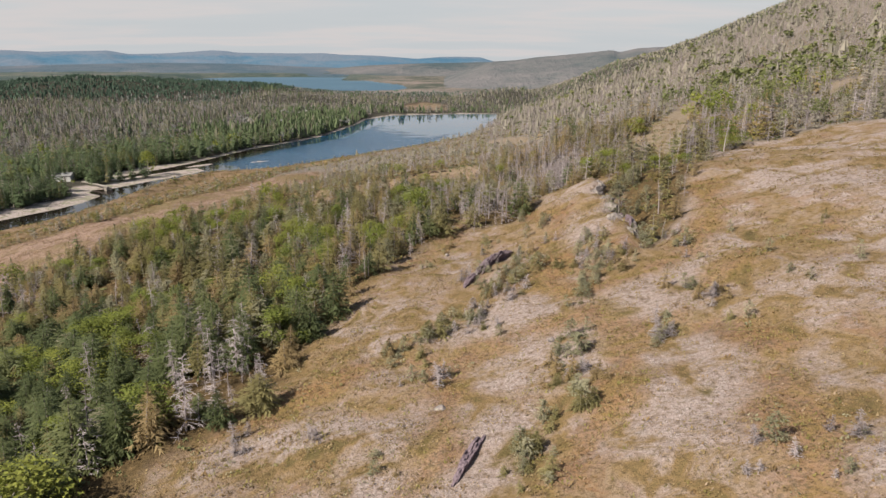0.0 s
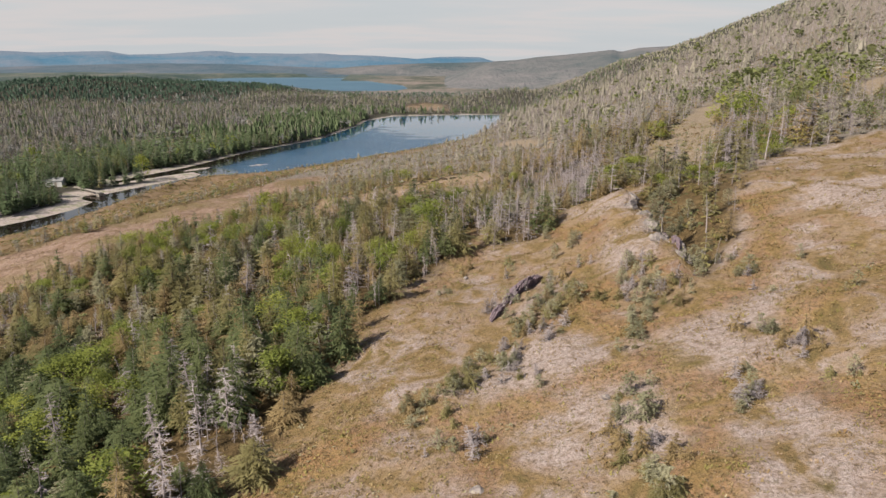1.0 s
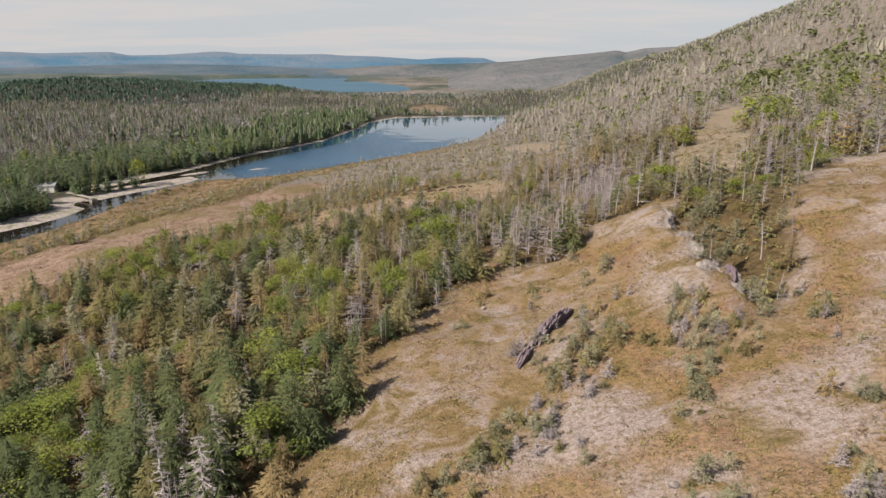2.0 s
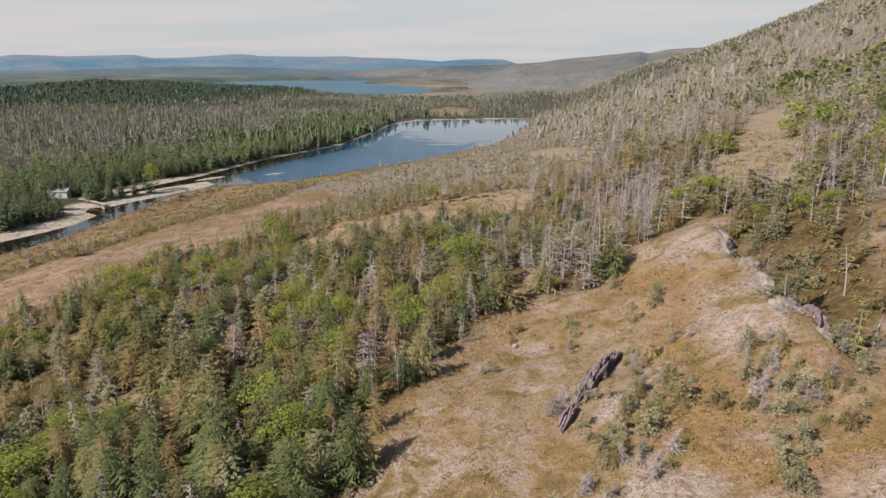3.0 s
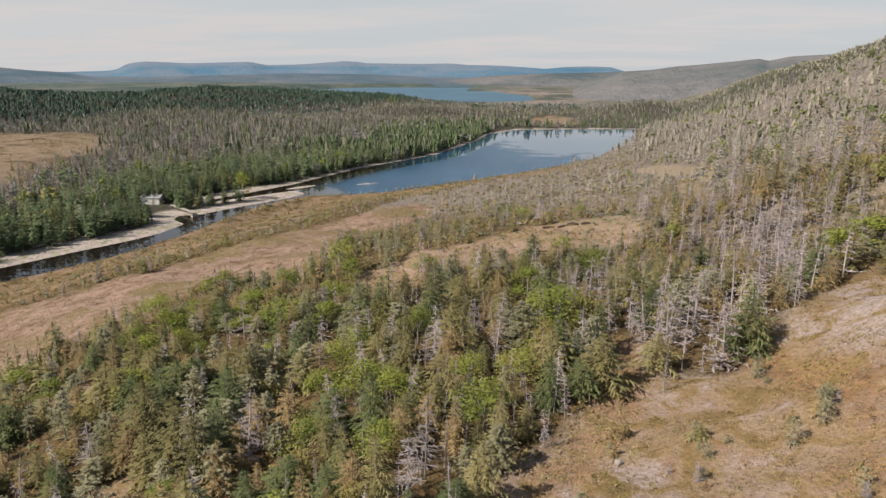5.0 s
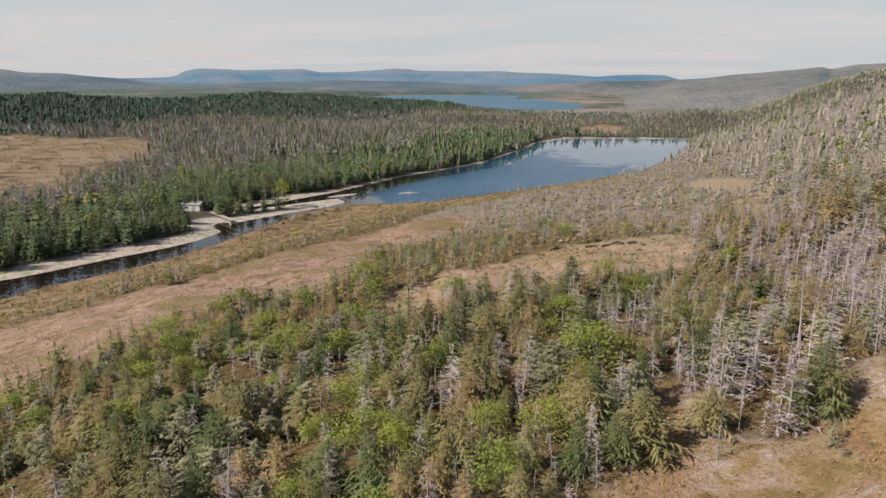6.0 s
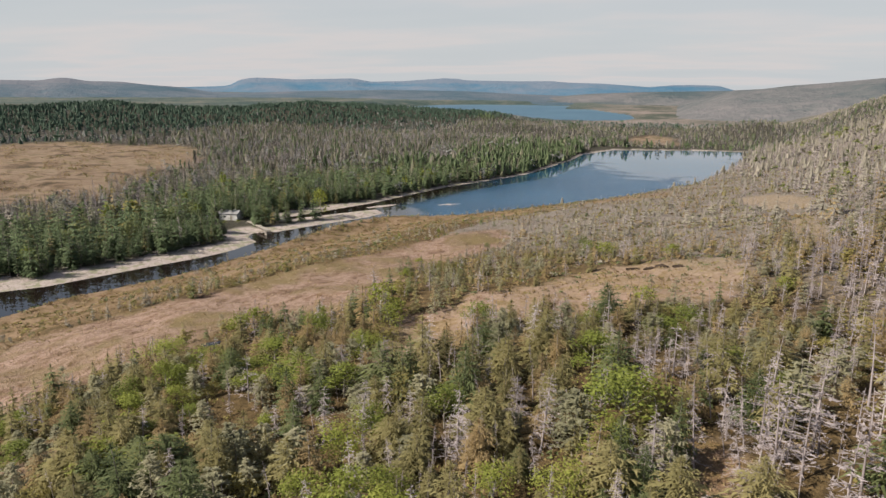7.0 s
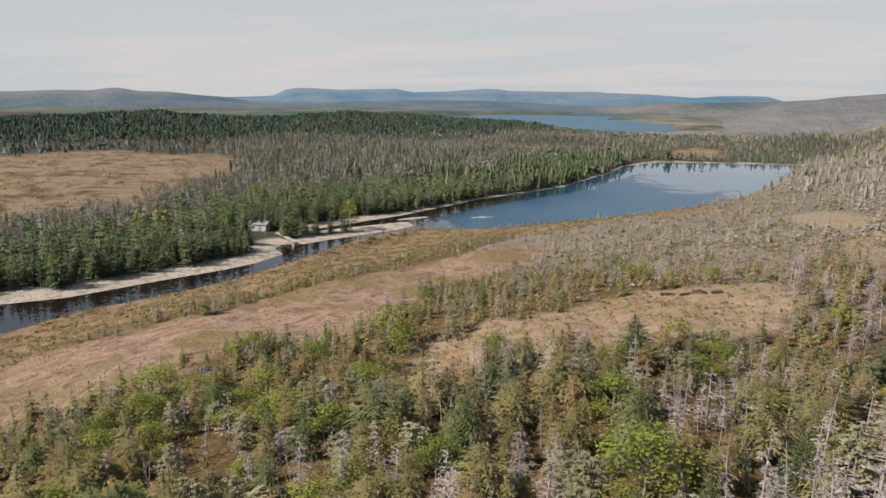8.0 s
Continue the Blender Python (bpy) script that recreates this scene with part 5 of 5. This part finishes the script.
    ob.data.materials.append(mat)
    return tagged(ob, label, "hill", kind="structure")


# blue in the far ranges is haze mixed into their base colours
BLUE_HILL = hill_material("hill_far_hazy_blue", (0.010, 0.042, 0.07), (0.04, 0.062, 0.08), (0.085, 0.078, 0.082), 85, (0.062, 0.105, 0.145))
WEST_HILL = hill_material("hill_west_hazy_blue", (0.02, 0.035, 0.038), (0.05, 0.055, 0.055), (0.095, 0.082, 0.078), 65, (0.050, 0.070, 0.092))
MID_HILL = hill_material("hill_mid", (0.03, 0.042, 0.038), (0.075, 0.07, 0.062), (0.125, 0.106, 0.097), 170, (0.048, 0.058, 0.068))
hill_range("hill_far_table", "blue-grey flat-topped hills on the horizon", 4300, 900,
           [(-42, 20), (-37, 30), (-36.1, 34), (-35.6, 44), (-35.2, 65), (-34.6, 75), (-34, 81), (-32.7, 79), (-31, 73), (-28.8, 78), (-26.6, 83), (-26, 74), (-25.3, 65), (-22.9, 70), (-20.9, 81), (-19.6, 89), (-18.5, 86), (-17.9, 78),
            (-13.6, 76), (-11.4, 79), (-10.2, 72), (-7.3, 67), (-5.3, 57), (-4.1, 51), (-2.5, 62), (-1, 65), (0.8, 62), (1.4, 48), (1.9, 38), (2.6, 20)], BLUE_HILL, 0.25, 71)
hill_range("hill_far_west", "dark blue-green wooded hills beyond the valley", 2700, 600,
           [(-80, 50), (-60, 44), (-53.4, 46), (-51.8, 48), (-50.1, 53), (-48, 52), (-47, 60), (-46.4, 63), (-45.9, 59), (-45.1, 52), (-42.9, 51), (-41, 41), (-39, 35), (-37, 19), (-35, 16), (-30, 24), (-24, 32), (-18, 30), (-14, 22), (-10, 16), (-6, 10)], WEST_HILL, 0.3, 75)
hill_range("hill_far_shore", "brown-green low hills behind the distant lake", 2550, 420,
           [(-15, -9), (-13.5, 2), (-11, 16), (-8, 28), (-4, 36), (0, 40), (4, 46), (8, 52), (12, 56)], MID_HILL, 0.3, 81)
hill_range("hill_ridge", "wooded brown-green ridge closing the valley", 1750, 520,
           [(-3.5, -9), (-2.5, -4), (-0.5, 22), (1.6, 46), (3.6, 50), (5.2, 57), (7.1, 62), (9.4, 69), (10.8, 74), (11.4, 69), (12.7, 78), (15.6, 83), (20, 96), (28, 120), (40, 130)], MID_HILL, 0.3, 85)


# ---- single things ----
def part(name, mesh, parent, label=""):
    ob = new(name, mesh)
    ob.parent = parent
    return tagged(ob, label)


def height_at(x, y):
    return float(ground_height(np.array([float(x)]), np.array([float(y)]))[0])


def box_mesh(name, sx, sy, sz, mat, bevel=0.02):
    bm = bmesh.new()
    bmesh.ops.create_cube(bm, size=1.0, matrix=Matrix.Diagonal((sx, sy, sz, 1)))
    if bevel:
        bmesh.ops.bevel(bm, geom=bm.edges[:], offset=bevel, segments=1, affect="EDGES")
    me = bpy.data.meshes.new(name)
    bm.to_mesh(me)
    bm.free()
    me.materials.append(mat)
    return me


def plain_material(name, a, b, scale, rough=0.8, bump=0.3):
    mat, nt = nodes_of(name)
    n = noise_of(nt, position(nt), scale, 4, 0.6)
    finish(nt, ramp(nt, n, [(0.3, a), (0.7, b)]), rough, height=n, strength=bump, distance=0.03)
    return mat


def rock_material():
    mat, nt = nodes_of("grey_rock")
    p = position(nt)
    n, f = noise_of(nt, p, 0.9, 5, 0.65), noise_of(nt, p, 6.0, 4, 0.7)
    col = ramp(nt, n, [(0.3, (0.085, 0.072, 0.075)), (0.5, (0.175, 0.15, 0.145)), (0.7, (0.29, 0.25, 0.225))])
    col = mix(nt, grey(nt, f, 0.5, 0.68), col, (0.3, 0.265, 0.2))
    finish(nt, col, 0.9, height=math_of(nt, "ADD", n, f), strength=0.8, distance=0.12)
    return mat


ROCK = rock_material()
WHITE_WALL = plain_material("white_painted_boards", (0.462, 0.455, 0.434), (0.56, 0.553, 0.532), 1.5, 0.6)
ROOF = plain_material("grey_felt_roof", (0.154, 0.154, 0.154), (0.252, 0.248, 0.245), 2.0)
TIMBER = plain_material("weathered_timber", (0.21, 0.182, 0.154), (0.364, 0.329, 0.287), 3.0)
GLASS = plain_material("dark_window_glass", (0.014, 0.017, 0.021), (0.021, 0.025, 0.028), 1.0, 0.08, 0.0)


def rock_mesh(seed, sx, sy, sz, detail):
    """A broken ledge of rock with slanting facets."""
    bm = bmesh.new()
    bmesh.ops.create_icosphere(bm, subdivisions=detail, radius=1.0)
    rng = random.Random(seed)
    cuts = [(Vector((rng.gauss(0, 1), rng.gauss(0, 1), rng.gauss(0.2, 0.7))).normalized(), rng.uniform(0.45, 0.85)) for _ in range(11)]
    for v in bm.verts:
        for nrm, far in cuts:
            over = v.co.dot(nrm) - far
            if over > 0:
                v.co -= nrm * over * 0.92
        q = v.co * 2.2 + Vector((seed, 0, 0))
        v.co += v.co.normalized() * 0.13 * noise.noise(q * 1.6) + Vector((0, 0, 0.07 * noise.noise(q * 3)))
        v.co = Vector((v.co.x * sx, v.co.y * sy, v.co.z * sz))
    me = bpy.data.meshes.new("rock")
    bm.to_mesh(me)
    bm.free()
    me.materials.append(ROCK)
    return me


def outcrop(seed, x, y, length, width, high, turn, label, sink=0.3, tilt=0.0):
    ob = new("rock_outcrop", rock_mesh(seed, width / 2, length / 2, high, 4))
    ob.matrix_basis = pose(x, y, height_at(x, y) - sink * high, 0, tilt, turn)
    return tagged(ob, label, "rock")


LEDGE = "dark purple-grey rib of upright slate in the heath"


def slate_rib(seed, ax, ay, bx, by, wide, high):
    """A rib of slate standing on edge: many thin upright leaves side by side with ragged tops."""
    rng = random.Random(seed)
    long_ = math.hypot(bx - ax, by - ay)
    ux, uy = (bx - ax) / long_, (by - ay) / long_
    ox, oy = (ax + bx) / 2, (ay + by) / 2
    top_thing = tagged(new("rock_outcrop"), LEDGE, "rock")
    top_thing.matrix_basis = pose(ox, oy, 0)
    for _ in range(int(long_ * wide * 9)):
        bm = bmesh.new()
        s, across = rng.uniform(0.02, 0.98), rng.uniform(-0.5, 0.5) * wide
        half, thick = rng.uniform(0.3, 1.1), rng.uniform(0.03, 0.09)
        turn = rng.uniform(-0.09, 0.09)
        body = (0.35 + 0.65 * math.sin(s * 3.14) ** 0.6) * (1 - 0.35 * abs(across) / wide * 2)
        steps, rows = 4, []
        for i in range(steps + 1):
            q = (2 * i / steps - 1) * half
            l = s * long_ + q
            x, y = ax + ux * l - uy * (across + q * turn), ay + uy * l + ux * (across + q * turn)
            g = height_at(x, y)
            top = g + high * body * (1 - 0.6 * abs(q / half) ** 2.5) * rng.uniform(0.8, 1.08)
            lean = -0.22 * (top - g)
            rows.append([bm.verts.new((x + uy * (k * thick - lean * (z > g)) - ox, y - ux * (k * thick - lean * (z > g)) - oy, z)) for k, z in ((-1, g - 0.3), (-1, top), (1, top - 0.03), (1, g - 0.3))])
        for p0, p1 in zip(rows, rows[1:]):
            for j in range(3):
                bm.faces.new((p0[j], p1[j], p1[j + 1], p0[j + 1]))
        bm.faces.new(rows[0])
        bm.faces.new(rows[-1][::-1])
        bmesh.ops.recalc_face_normals(bm, faces=bm.faces[:])
        me = bpy.data.meshes.new("slab")
        bm.to_mesh(me)
        bm.free()
        me.materials.append(SLATE)
        part("slab", me, top_thing)
    return top_thing


SLATE = plain_material("purple_grey_slate", (0.07, 0.05, 0.06), (0.23, 0.175, 0.195), 5.0, 0.85, 0.6)
slate_rib(1, 2.9, 84.2, 6.6, 91.9, 1.2, 1.6)
slate_rib(2, 1.1, 80.3, 2.4, 83.0, 0.7, 1.0)
slate_rib(4, 0.9, 43.0, 2.3, 46.4, 0.7, 0.7)
slate_rib(5, 21.3, 87.5, 21.7, 96.0, 0.9, 1.0)
for k in range(11):
    yy = 86.5 + 2.7 * k
    xx = 20.7 + 0.03 * (yy - 87) + 0.5 * math.sin(yy * 0.45)
    outcrop(20 + k, xx, yy, 5.6 + 1.2 * math.sin(k * 1.7), 2.5, 1.5 + 0.35 * math.sin(k * 2.9), -4 + 9 * math.sin(k * 2.2), "pale grey rock face along the side of a grassy knoll", 0.55, 8)

rng = random.Random(5)
STONES = [rock_mesh(40 + k, 0.42, 0.36, 0.26, 2) for k in range(4)]
for k in range(16):
    x, y = rng.uniform(-16, 58), rng.uniform(34, 120)
    c = cover(np.array([x]), np.array([y]))
    if c["heath"][0] < 0.8:
        continue
    st = new("boulder", STONES[k % 4])
    size = rng.uniform(0.5, 1.5)
    st.matrix_basis = pose(x, y, height_at(x, y) - 0.04, rng.uniform(-12, 12), rng.uniform(-12, 12), rng.uniform(0, 360)) @ Matrix.Diagonal((size, size, size, 1))
    tagged(st, "pale grey weathered boulder lying in the heath", "boulder", "boulders in the heath")

PEAT_BANK = [(-12, 188.6), (-9.6, 188.2), (-7.4, 188.6), (-5.2, 189)]
PEAT = plain_material("dark_wet_peat", (0.018, 0.012, 0.008), (0.06, 0.04, 0.026), 4.0, 0.85, 0.5)
for k, (x, y) in enumerate(PEAT_BANK):
    hag = new("peat_bank", rock_mesh(60 + k, 1.5, 0.45, 0.5, 3))
    hag.data.materials.clear()
    hag.data.materials.append(PEAT)
    hag.matrix_basis = pose(x, y, height_at(x, y) + 0.05, 0, 0, 8 + 14 * math.sin(k * 2.0))
    tagged(hag, "dark eroded peat bank in the grassy glade", "peat bank", "peat banks in the glade")

# bushes standing singly or in clumps on the open slope: x, y, spread, how many, kinds
CLUMPS = [(9, 48, 2.2, 9, "lichen green"), (11, 53, 1.8, 6, "lichen rust"), (-1, 58, 1.6, 5, "lichen dead"), (-3, 57.5, 1.2, 3, "dead lichen"), (3, 67, 2.2, 8, "lichen dead green"),
          (6, 74, 1.6, 5, "dead lichen"), (8, 81, 2.2, 7, "lichen green rust"), (18, 77, 2.0, 7, "lichen green"), (22, 82, 1.8, 6, "lichen dead"), (17, 55, 0.6, 2, "lichen dead"), (24, 57.5, 1.0, 3, "green lichen"),
          (18, 36.5, 1.6, 5, "dead lichen"), (22, 35, 2.2, 7, "dead lichen"), (6, 41.5, 1.3, 4, "lichen green"), (-16, 53, 1.8, 5, "lichen dead")]
CLUMPS += [(-10, 50, 1.0, 3, "dead"), (-4, 45, 1.3, 3, "lichen rust"),
          (39, 76, 0.8, 2, "green"), (30, 69, 1.0, 2, "lichen"), (25, 73, 1.2, 3, "lichen dead"), (31, 79, 0.8, 2, "lichen"), (12, 92, 1.0, 3, "dead lichen"), (11, 100, 1.6, 4, "lichen rust"), (3, 98, 1.2, 3, "lichen dead"),
          (10, 110, 1.0, 3, "lichen dead"), (-4, 92, 1.0, 3, "lichen"), (-2, 101, 1.4, 4, "lichen rust"), (30, 62, 1.5, 4, "lichen rust"), (36, 63, 1.0, 2, "dead lichen")]
CLUMPS += [(5, 101, 1.6, 5, "lichen green"), (5, 85, 1.6, 5, "lichen dead"), (2, 83, 1.6, 5, "lichen dead"), (3, 71, 1.6, 6, "dead lichen"), (-1, 68, 1.6, 6, "lichen green"), (8, 88, 1.0, 3, "lichen rust"), (10, 82, 1.0, 3, "green lichen"), (15, 84, 1.6, 5, "lichen"), (16, 78, 1.6, 4, "lichen dead"), (14, 73, 1.6, 4, "lichen"), (12, 67, 1.0, 2, "lichen green"), (19, 79, 1.0, 3, "rust lichen"), (25, 88, 1.6, 4, "lichen dead"), (25, 79, 1.0, 2, "lichen"), (18, 59, 1.0, 2, "dead lichen"), (18, 57, 1.0, 3, "lichen"), (11, 59, 1.6, 4, "lichen green"), (10, 56, 1.6, 4, "lichen"), (9, 57, 1.0, 3, "lichen rust"), (23, 64, 1.6, 4, "dead rust"), (23, 61, 1.0, 3, "dead"), (22, 66, 1.0, 3, "lichen"), (-3, 62, 1.0, 3, "green dead"), (6, 82, 1.0, 3, "lichen rust"), (20, 68, 1.0, 2, "rust")]
CLUMPS += [(8.5, 90, 1.4, 8, "green rust dead"), (8.5, 85, 1.6, 9, "lichen rust green"), (10, 82.5, 1.4, 7, "green rust"), (12.5, 78.5, 1.5, 8, "green rust"), (15, 79, 1.3, 8, "lichen dead"), (18, 78.5, 1.4, 8, "dead green rust"), (18, 76, 1.2, 5, "green rust"),
           (16.5, 85.5, 1.5, 8, "lichen dead green"), (14, 73, 1.3, 6, "lichen"), (6, 76, 1.8, 8, "green dead lichen"), (4, 75, 1.5, 7, "lichen rust"), (7, 80, 1.5, 6, "rust lichen green"), (13, 102, 1.2, 4, "dead lichen"), (25, 85, 1.2, 5, "dead lichen"), (26, 91, 1.2, 4, "green lichen")]
CLUMPS += [(2.6, 71, 1.6, 9, "dead dead lichen"), (-0.4, 70, 1.7, 9, "lichen dead green"), (-2.7, 66, 1.6, 9, "green lichen"), (-5, 64, 1.3, 6, "lichen rust"), (4, 79.5, 1.6, 9, "lichen green rust"), (10.2, 56, 1.7, 6, "lichen green dead"), (9.3, 52, 1.7, 6, "green rust lichen"),
           (17, 81, 1.6, 8, "dead lichen"), (13.2, 70, 0.7, 4, "lichen"), (17.5, 57, 0.7, 4, "dead"), (5.7, 42, 1.8, 8, "lichen green"), (23, 62, 1.3, 5, "dead rust"), (24.8, 78, 0.8, 3, "lichen dead")]
BUSH = {}


def bush(kind, v, m):
    if (kind, v) in BUSH:
        return copy_thing(BUSH[kind, v], m)
    words = {"lichen": "low grey-green feathery juniper bush on the heath", "green": "low olive-green spruce bush on the heath", "rust": "low rusty-brown spruce bush on the heath", "dead": "dead grey bush with bare branches on the heath"}[kind]
    top = tagged(new("dead_bush" if kind == "dead" else "conifer_bush"), words, "bush", "bushes on the heath")
    top.matrix_basis = m
    shape = snag(900 + v, 2.3, 0.75, 85, 8, 0.05, 0.9) if kind == "dead" else feathery(940 + v, 2.2, 1.05, 60, 14, 0.17, 0.02) if kind == "lichen" else spruce(900 + v * 7 + KINDS.index(kind), 2.2, 1.05, 9, 7, 5, 0.04, 0.5, 0.12)
    for part_name, sh in shape.items():
        part(part_name, tri_mesh(part_name, sh.v, sh.t, [trunk_material(kind) if part_name == "trunk" else MATS[kind]]), top)
    BUSH[kind, v] = top
    return top


for x, y, r, n, kinds in CLUMPS:
    for _ in range(n):
        a, q = rng.uniform(0, 6.28), r * math.sqrt(rng.random())
        bush(rng.choice(kinds.split()), rng.randrange(3), tree_at(x + q * math.cos(a), y + 1.6 * q * math.sin(a), rng.uniform(0.4, 1.0), rng.uniform(0, 6.28), rng.uniform(0, 8), rng.uniform(0.8, 1.25)))


for x, y in [(-62, 155), (-57, 152), (-56, 155), (-56, 157.5), (-54.5, 158.5), (-53, 158), (-51.5, 159.5), (-52, 164), (-48, 159), (-47, 161.5), (-45, 161), (-44, 164.5), (-44, 172), (-64, 130), (-69, 122), (-49, 156.5), (-55, 151)]:
    for _ in range(2):
        plant(rng.choice(("dark", "rust", "rust")), rng.randrange(4), tree_at(x + rng.uniform(-1, 1), y + rng.uniform(-1.2, 1.2), rng.uniform(0.3, 0.52), rng.uniform(0, 6.28), 3, rng.uniform(0.8, 1.1)))


def cabin(x, y, turn):
    top = tagged(new("cabin"), "small white-painted wooden cabin with a low grey roof", "cabin")
    top.matrix_basis = pose(x, y, height_at(x, y) - 0.1, 0, 0, turn)
    L, W, H = 7.0, 5.2, 2.6
    for nm, sx, sy, px, py in (("wall", L, 0.16, 0, -W / 2), ("wall", L, 0.16, 0, W / 2), ("wall", 0.16, W - 0.17, -L / 2 + 0.08, 0), ("wall", 0.16, W - 0.17, L / 2 - 0.08, 0)):
        w = part(nm, box_mesh("wall", sx, sy, H, WHITE_WALL), top)
        w.location = (px, py, H / 2)
    for sg in (-1, 1):
        gable = bpy.data.meshes.new("gable")
        xg = sg * (L / 2 - 0.08)
        gable.from_pydata([(xg - .07, -W / 2, H), (xg - .07, W / 2, H), (xg - .07, 0, H + 0.9), (xg + .07, -W / 2, H), (xg + .07, W / 2, H), (xg + .07, 0, H + 0.9)], [],
                          [(0, 1, 2), (5, 4, 3), (0, 3, 4, 1), (1, 4, 5, 2), (2, 5, 3, 0)])
        gable.materials.append(WHITE_WALL)
        part("gable", gable, top)
        r = part("roof_slope", box_mesh("roof_slope", L + 0.7, W / 2 + 0.55, 0.10, ROOF), top, "grey felt roof slope")
        r.matrix_basis = pose(0, sg * (W / 4 + 0.15), H + 0.46, -sg * 19.8, 0, 0)
    door = part("door", box_mesh("door", 0.9, 0.06, 2.0, TIMBER), top, "weathered wooden door")
    door.location = (1.2, -W / 2 - 0.11, 1.02)
    for px, py, rz in ((-1.4, -W / 2 - 0.10, 0), (-L / 2 - 0.02, 0.3, 90)):
        f = part("window", box_mesh("window_frame", 1.1, 0.06, 0.9, WHITE_WALL), top)
        f.matrix_basis = pose(px, py, 1.5, 0, 0, rz)
        g = new("pane", box_mesh("pane", 0.9, 0.03, 0.72, GLASS, 0.0))
        g.parent = f
        g.location = (0, -0.025 if rz == 0 else 0.025, 0)
    ch = part("stove_pipe", box_mesh("stove_pipe", 0.2, 0.2, 1.2, ROOF), top)
    ch.location = (1.5, 0.8, H + 1.0)
    return top


cabin(-168.5, 290.5, 12)
for x, y, k in [(-164, 280.5, "leafy"), (-167, 281, "dark"), (-171.5, 282, "green"), (-161.5, 284.5, "leafy"), (-160, 296, "dark"), (-162, 299, "green")]:
    plant(k, rng.randrange(4), tree_at(x, y, rng.uniform(0.35, 0.6), rng.uniform(0, 6.28), 2, 1.2))


def footbridge(ax, ay, bx, by, z):
    top = tagged(new("footbridge"), "weathered timber footbridge with a pale crib pier", "footbridge")
    length, a = math.hypot(bx - ax, by - ay), math.degrees(math.atan2(by - ay, bx - ax))
    top.matrix_basis = pose(ax, ay, 0, 0, 0, a)
    for sg in (-1, 1):
        b = part("beam", box_mesh("beam", length, 0.22, 0.28, TIMBER), top)
        b.location = (length / 2, sg * 0.55, z - 0.18)
    plank = box_mesh("plank", 0.36, 1.7, 0.06, TIMBER, 0.008)
    n = int(length / 0.4)
    for k in range(n):
        p_ = part("plank", plank, top)
        p_.matrix_basis = pose(0.2 + k * 0.4, rng.uniform(-0.04, 0.04), z, 0, 0, rng.uniform(-1.5, 1.5))
    for px, wide in ((0.4, 1.6), (length - 0.5, 2.0)):
        for k in range(5):
            low = -0.35
            lg = part("crib_log", box_mesh("crib_log", wide if k % 2 else 0.3, 0.3 if k % 2 else 2.2, (z - 0.32 - low) / 5 - 0.01, TIMBER), top)
            lg.location = (px, 0, low + (k + 0.5) * (z - 0.32 - low) / 5)
            lg2 = part("crib_log", lg.data, top)
            lg2.location = (px + (0 if k % 2 else wide / 2 - 0.15), 0.9 if k % 2 else 0, lg.location.z)
            lg.location = (px - (0 if k % 2 else wide / 2 - 0.15), -0.9 if k % 2 else 0, lg.location.z)
    return top


footbridge(-158.5, 287.5, -142.2, 275.8, 1.55)
dock = tagged(new("landing_stage", box_mesh("landing_stage", 3.0, 1.5, 0.5, TIMBER, 0.05)), "low pale timber landing stage on the sand spit", "landing stage")
dock.matrix_basis = pose(-138.5, 280.5, height_at(-138.5, 280.5) + 0.22, 0, 0, 50)

# driftwood along the back of the beach
for k in range(34):
    u = rng.random() * 3.4
    pts = [(-179, 192), (-168, 209), (-157, 231), (-154, 252), (-150, 262)]
    i = int(u)
    f = u - i
    x = pts[i][0] * (1 - f) + pts[i + 1][0] * f + rng.uniform(-1.5, 3)
    y = pts[i][1] * (1 - f) + pts[i + 1][1] * f
    sh = Shape()
    ll, rr = rng.uniform(1.5, 5.0), rng.uniform(0.07, 0.17)
    sh.tube([(0, 0, 0), (0.05, 0.03, ll * 0.5), (0, 0, ll)], [rr, rr * 0.9, rr * 0.5], 6)
    lg = new("driftwood_log", tri_mesh("driftwood_log", sh.v, sh.t, [DEAD]))
    lg.matrix_basis = pose(x, y, height_at(x, y) + rr * 0.7, 90, 0, rng.gauss(-25, 30))
    tagged(lg, "bleached grey driftwood log on the beach", "driftwood", "driftwood on the beach")

# a small dark pool in the bog
ring = [(1.5 * math.cos(a) * (1 + 0.2 * math.sin(3 * a)), 0.85 * math.sin(a) * (1 + 0.15 * math.cos(2 * a)), 0) for a in np.linspace(0, 6.2832, 28, endpoint=False)]
pool_mesh = bpy.data.meshes.new("bog_pool")
pool_mesh.from_pydata(ring, [], [tuple(range(28))])
pool_mesh.materials.append(WATER)
for key in ("peat", "calm"):
    layer = pool_mesh.attributes.new(key, "FLOAT", "POINT")
    layer.data.foreach_set("value", np.ones(len(ring), np.float32))
pool = tagged(new("bog_pool", pool_mesh), "small dark pool of water in the bog", "pool", kind="structure")
pool.matrix_basis = pose(POOL[0], POOL[1], POOL[2], 0, 0, 55)
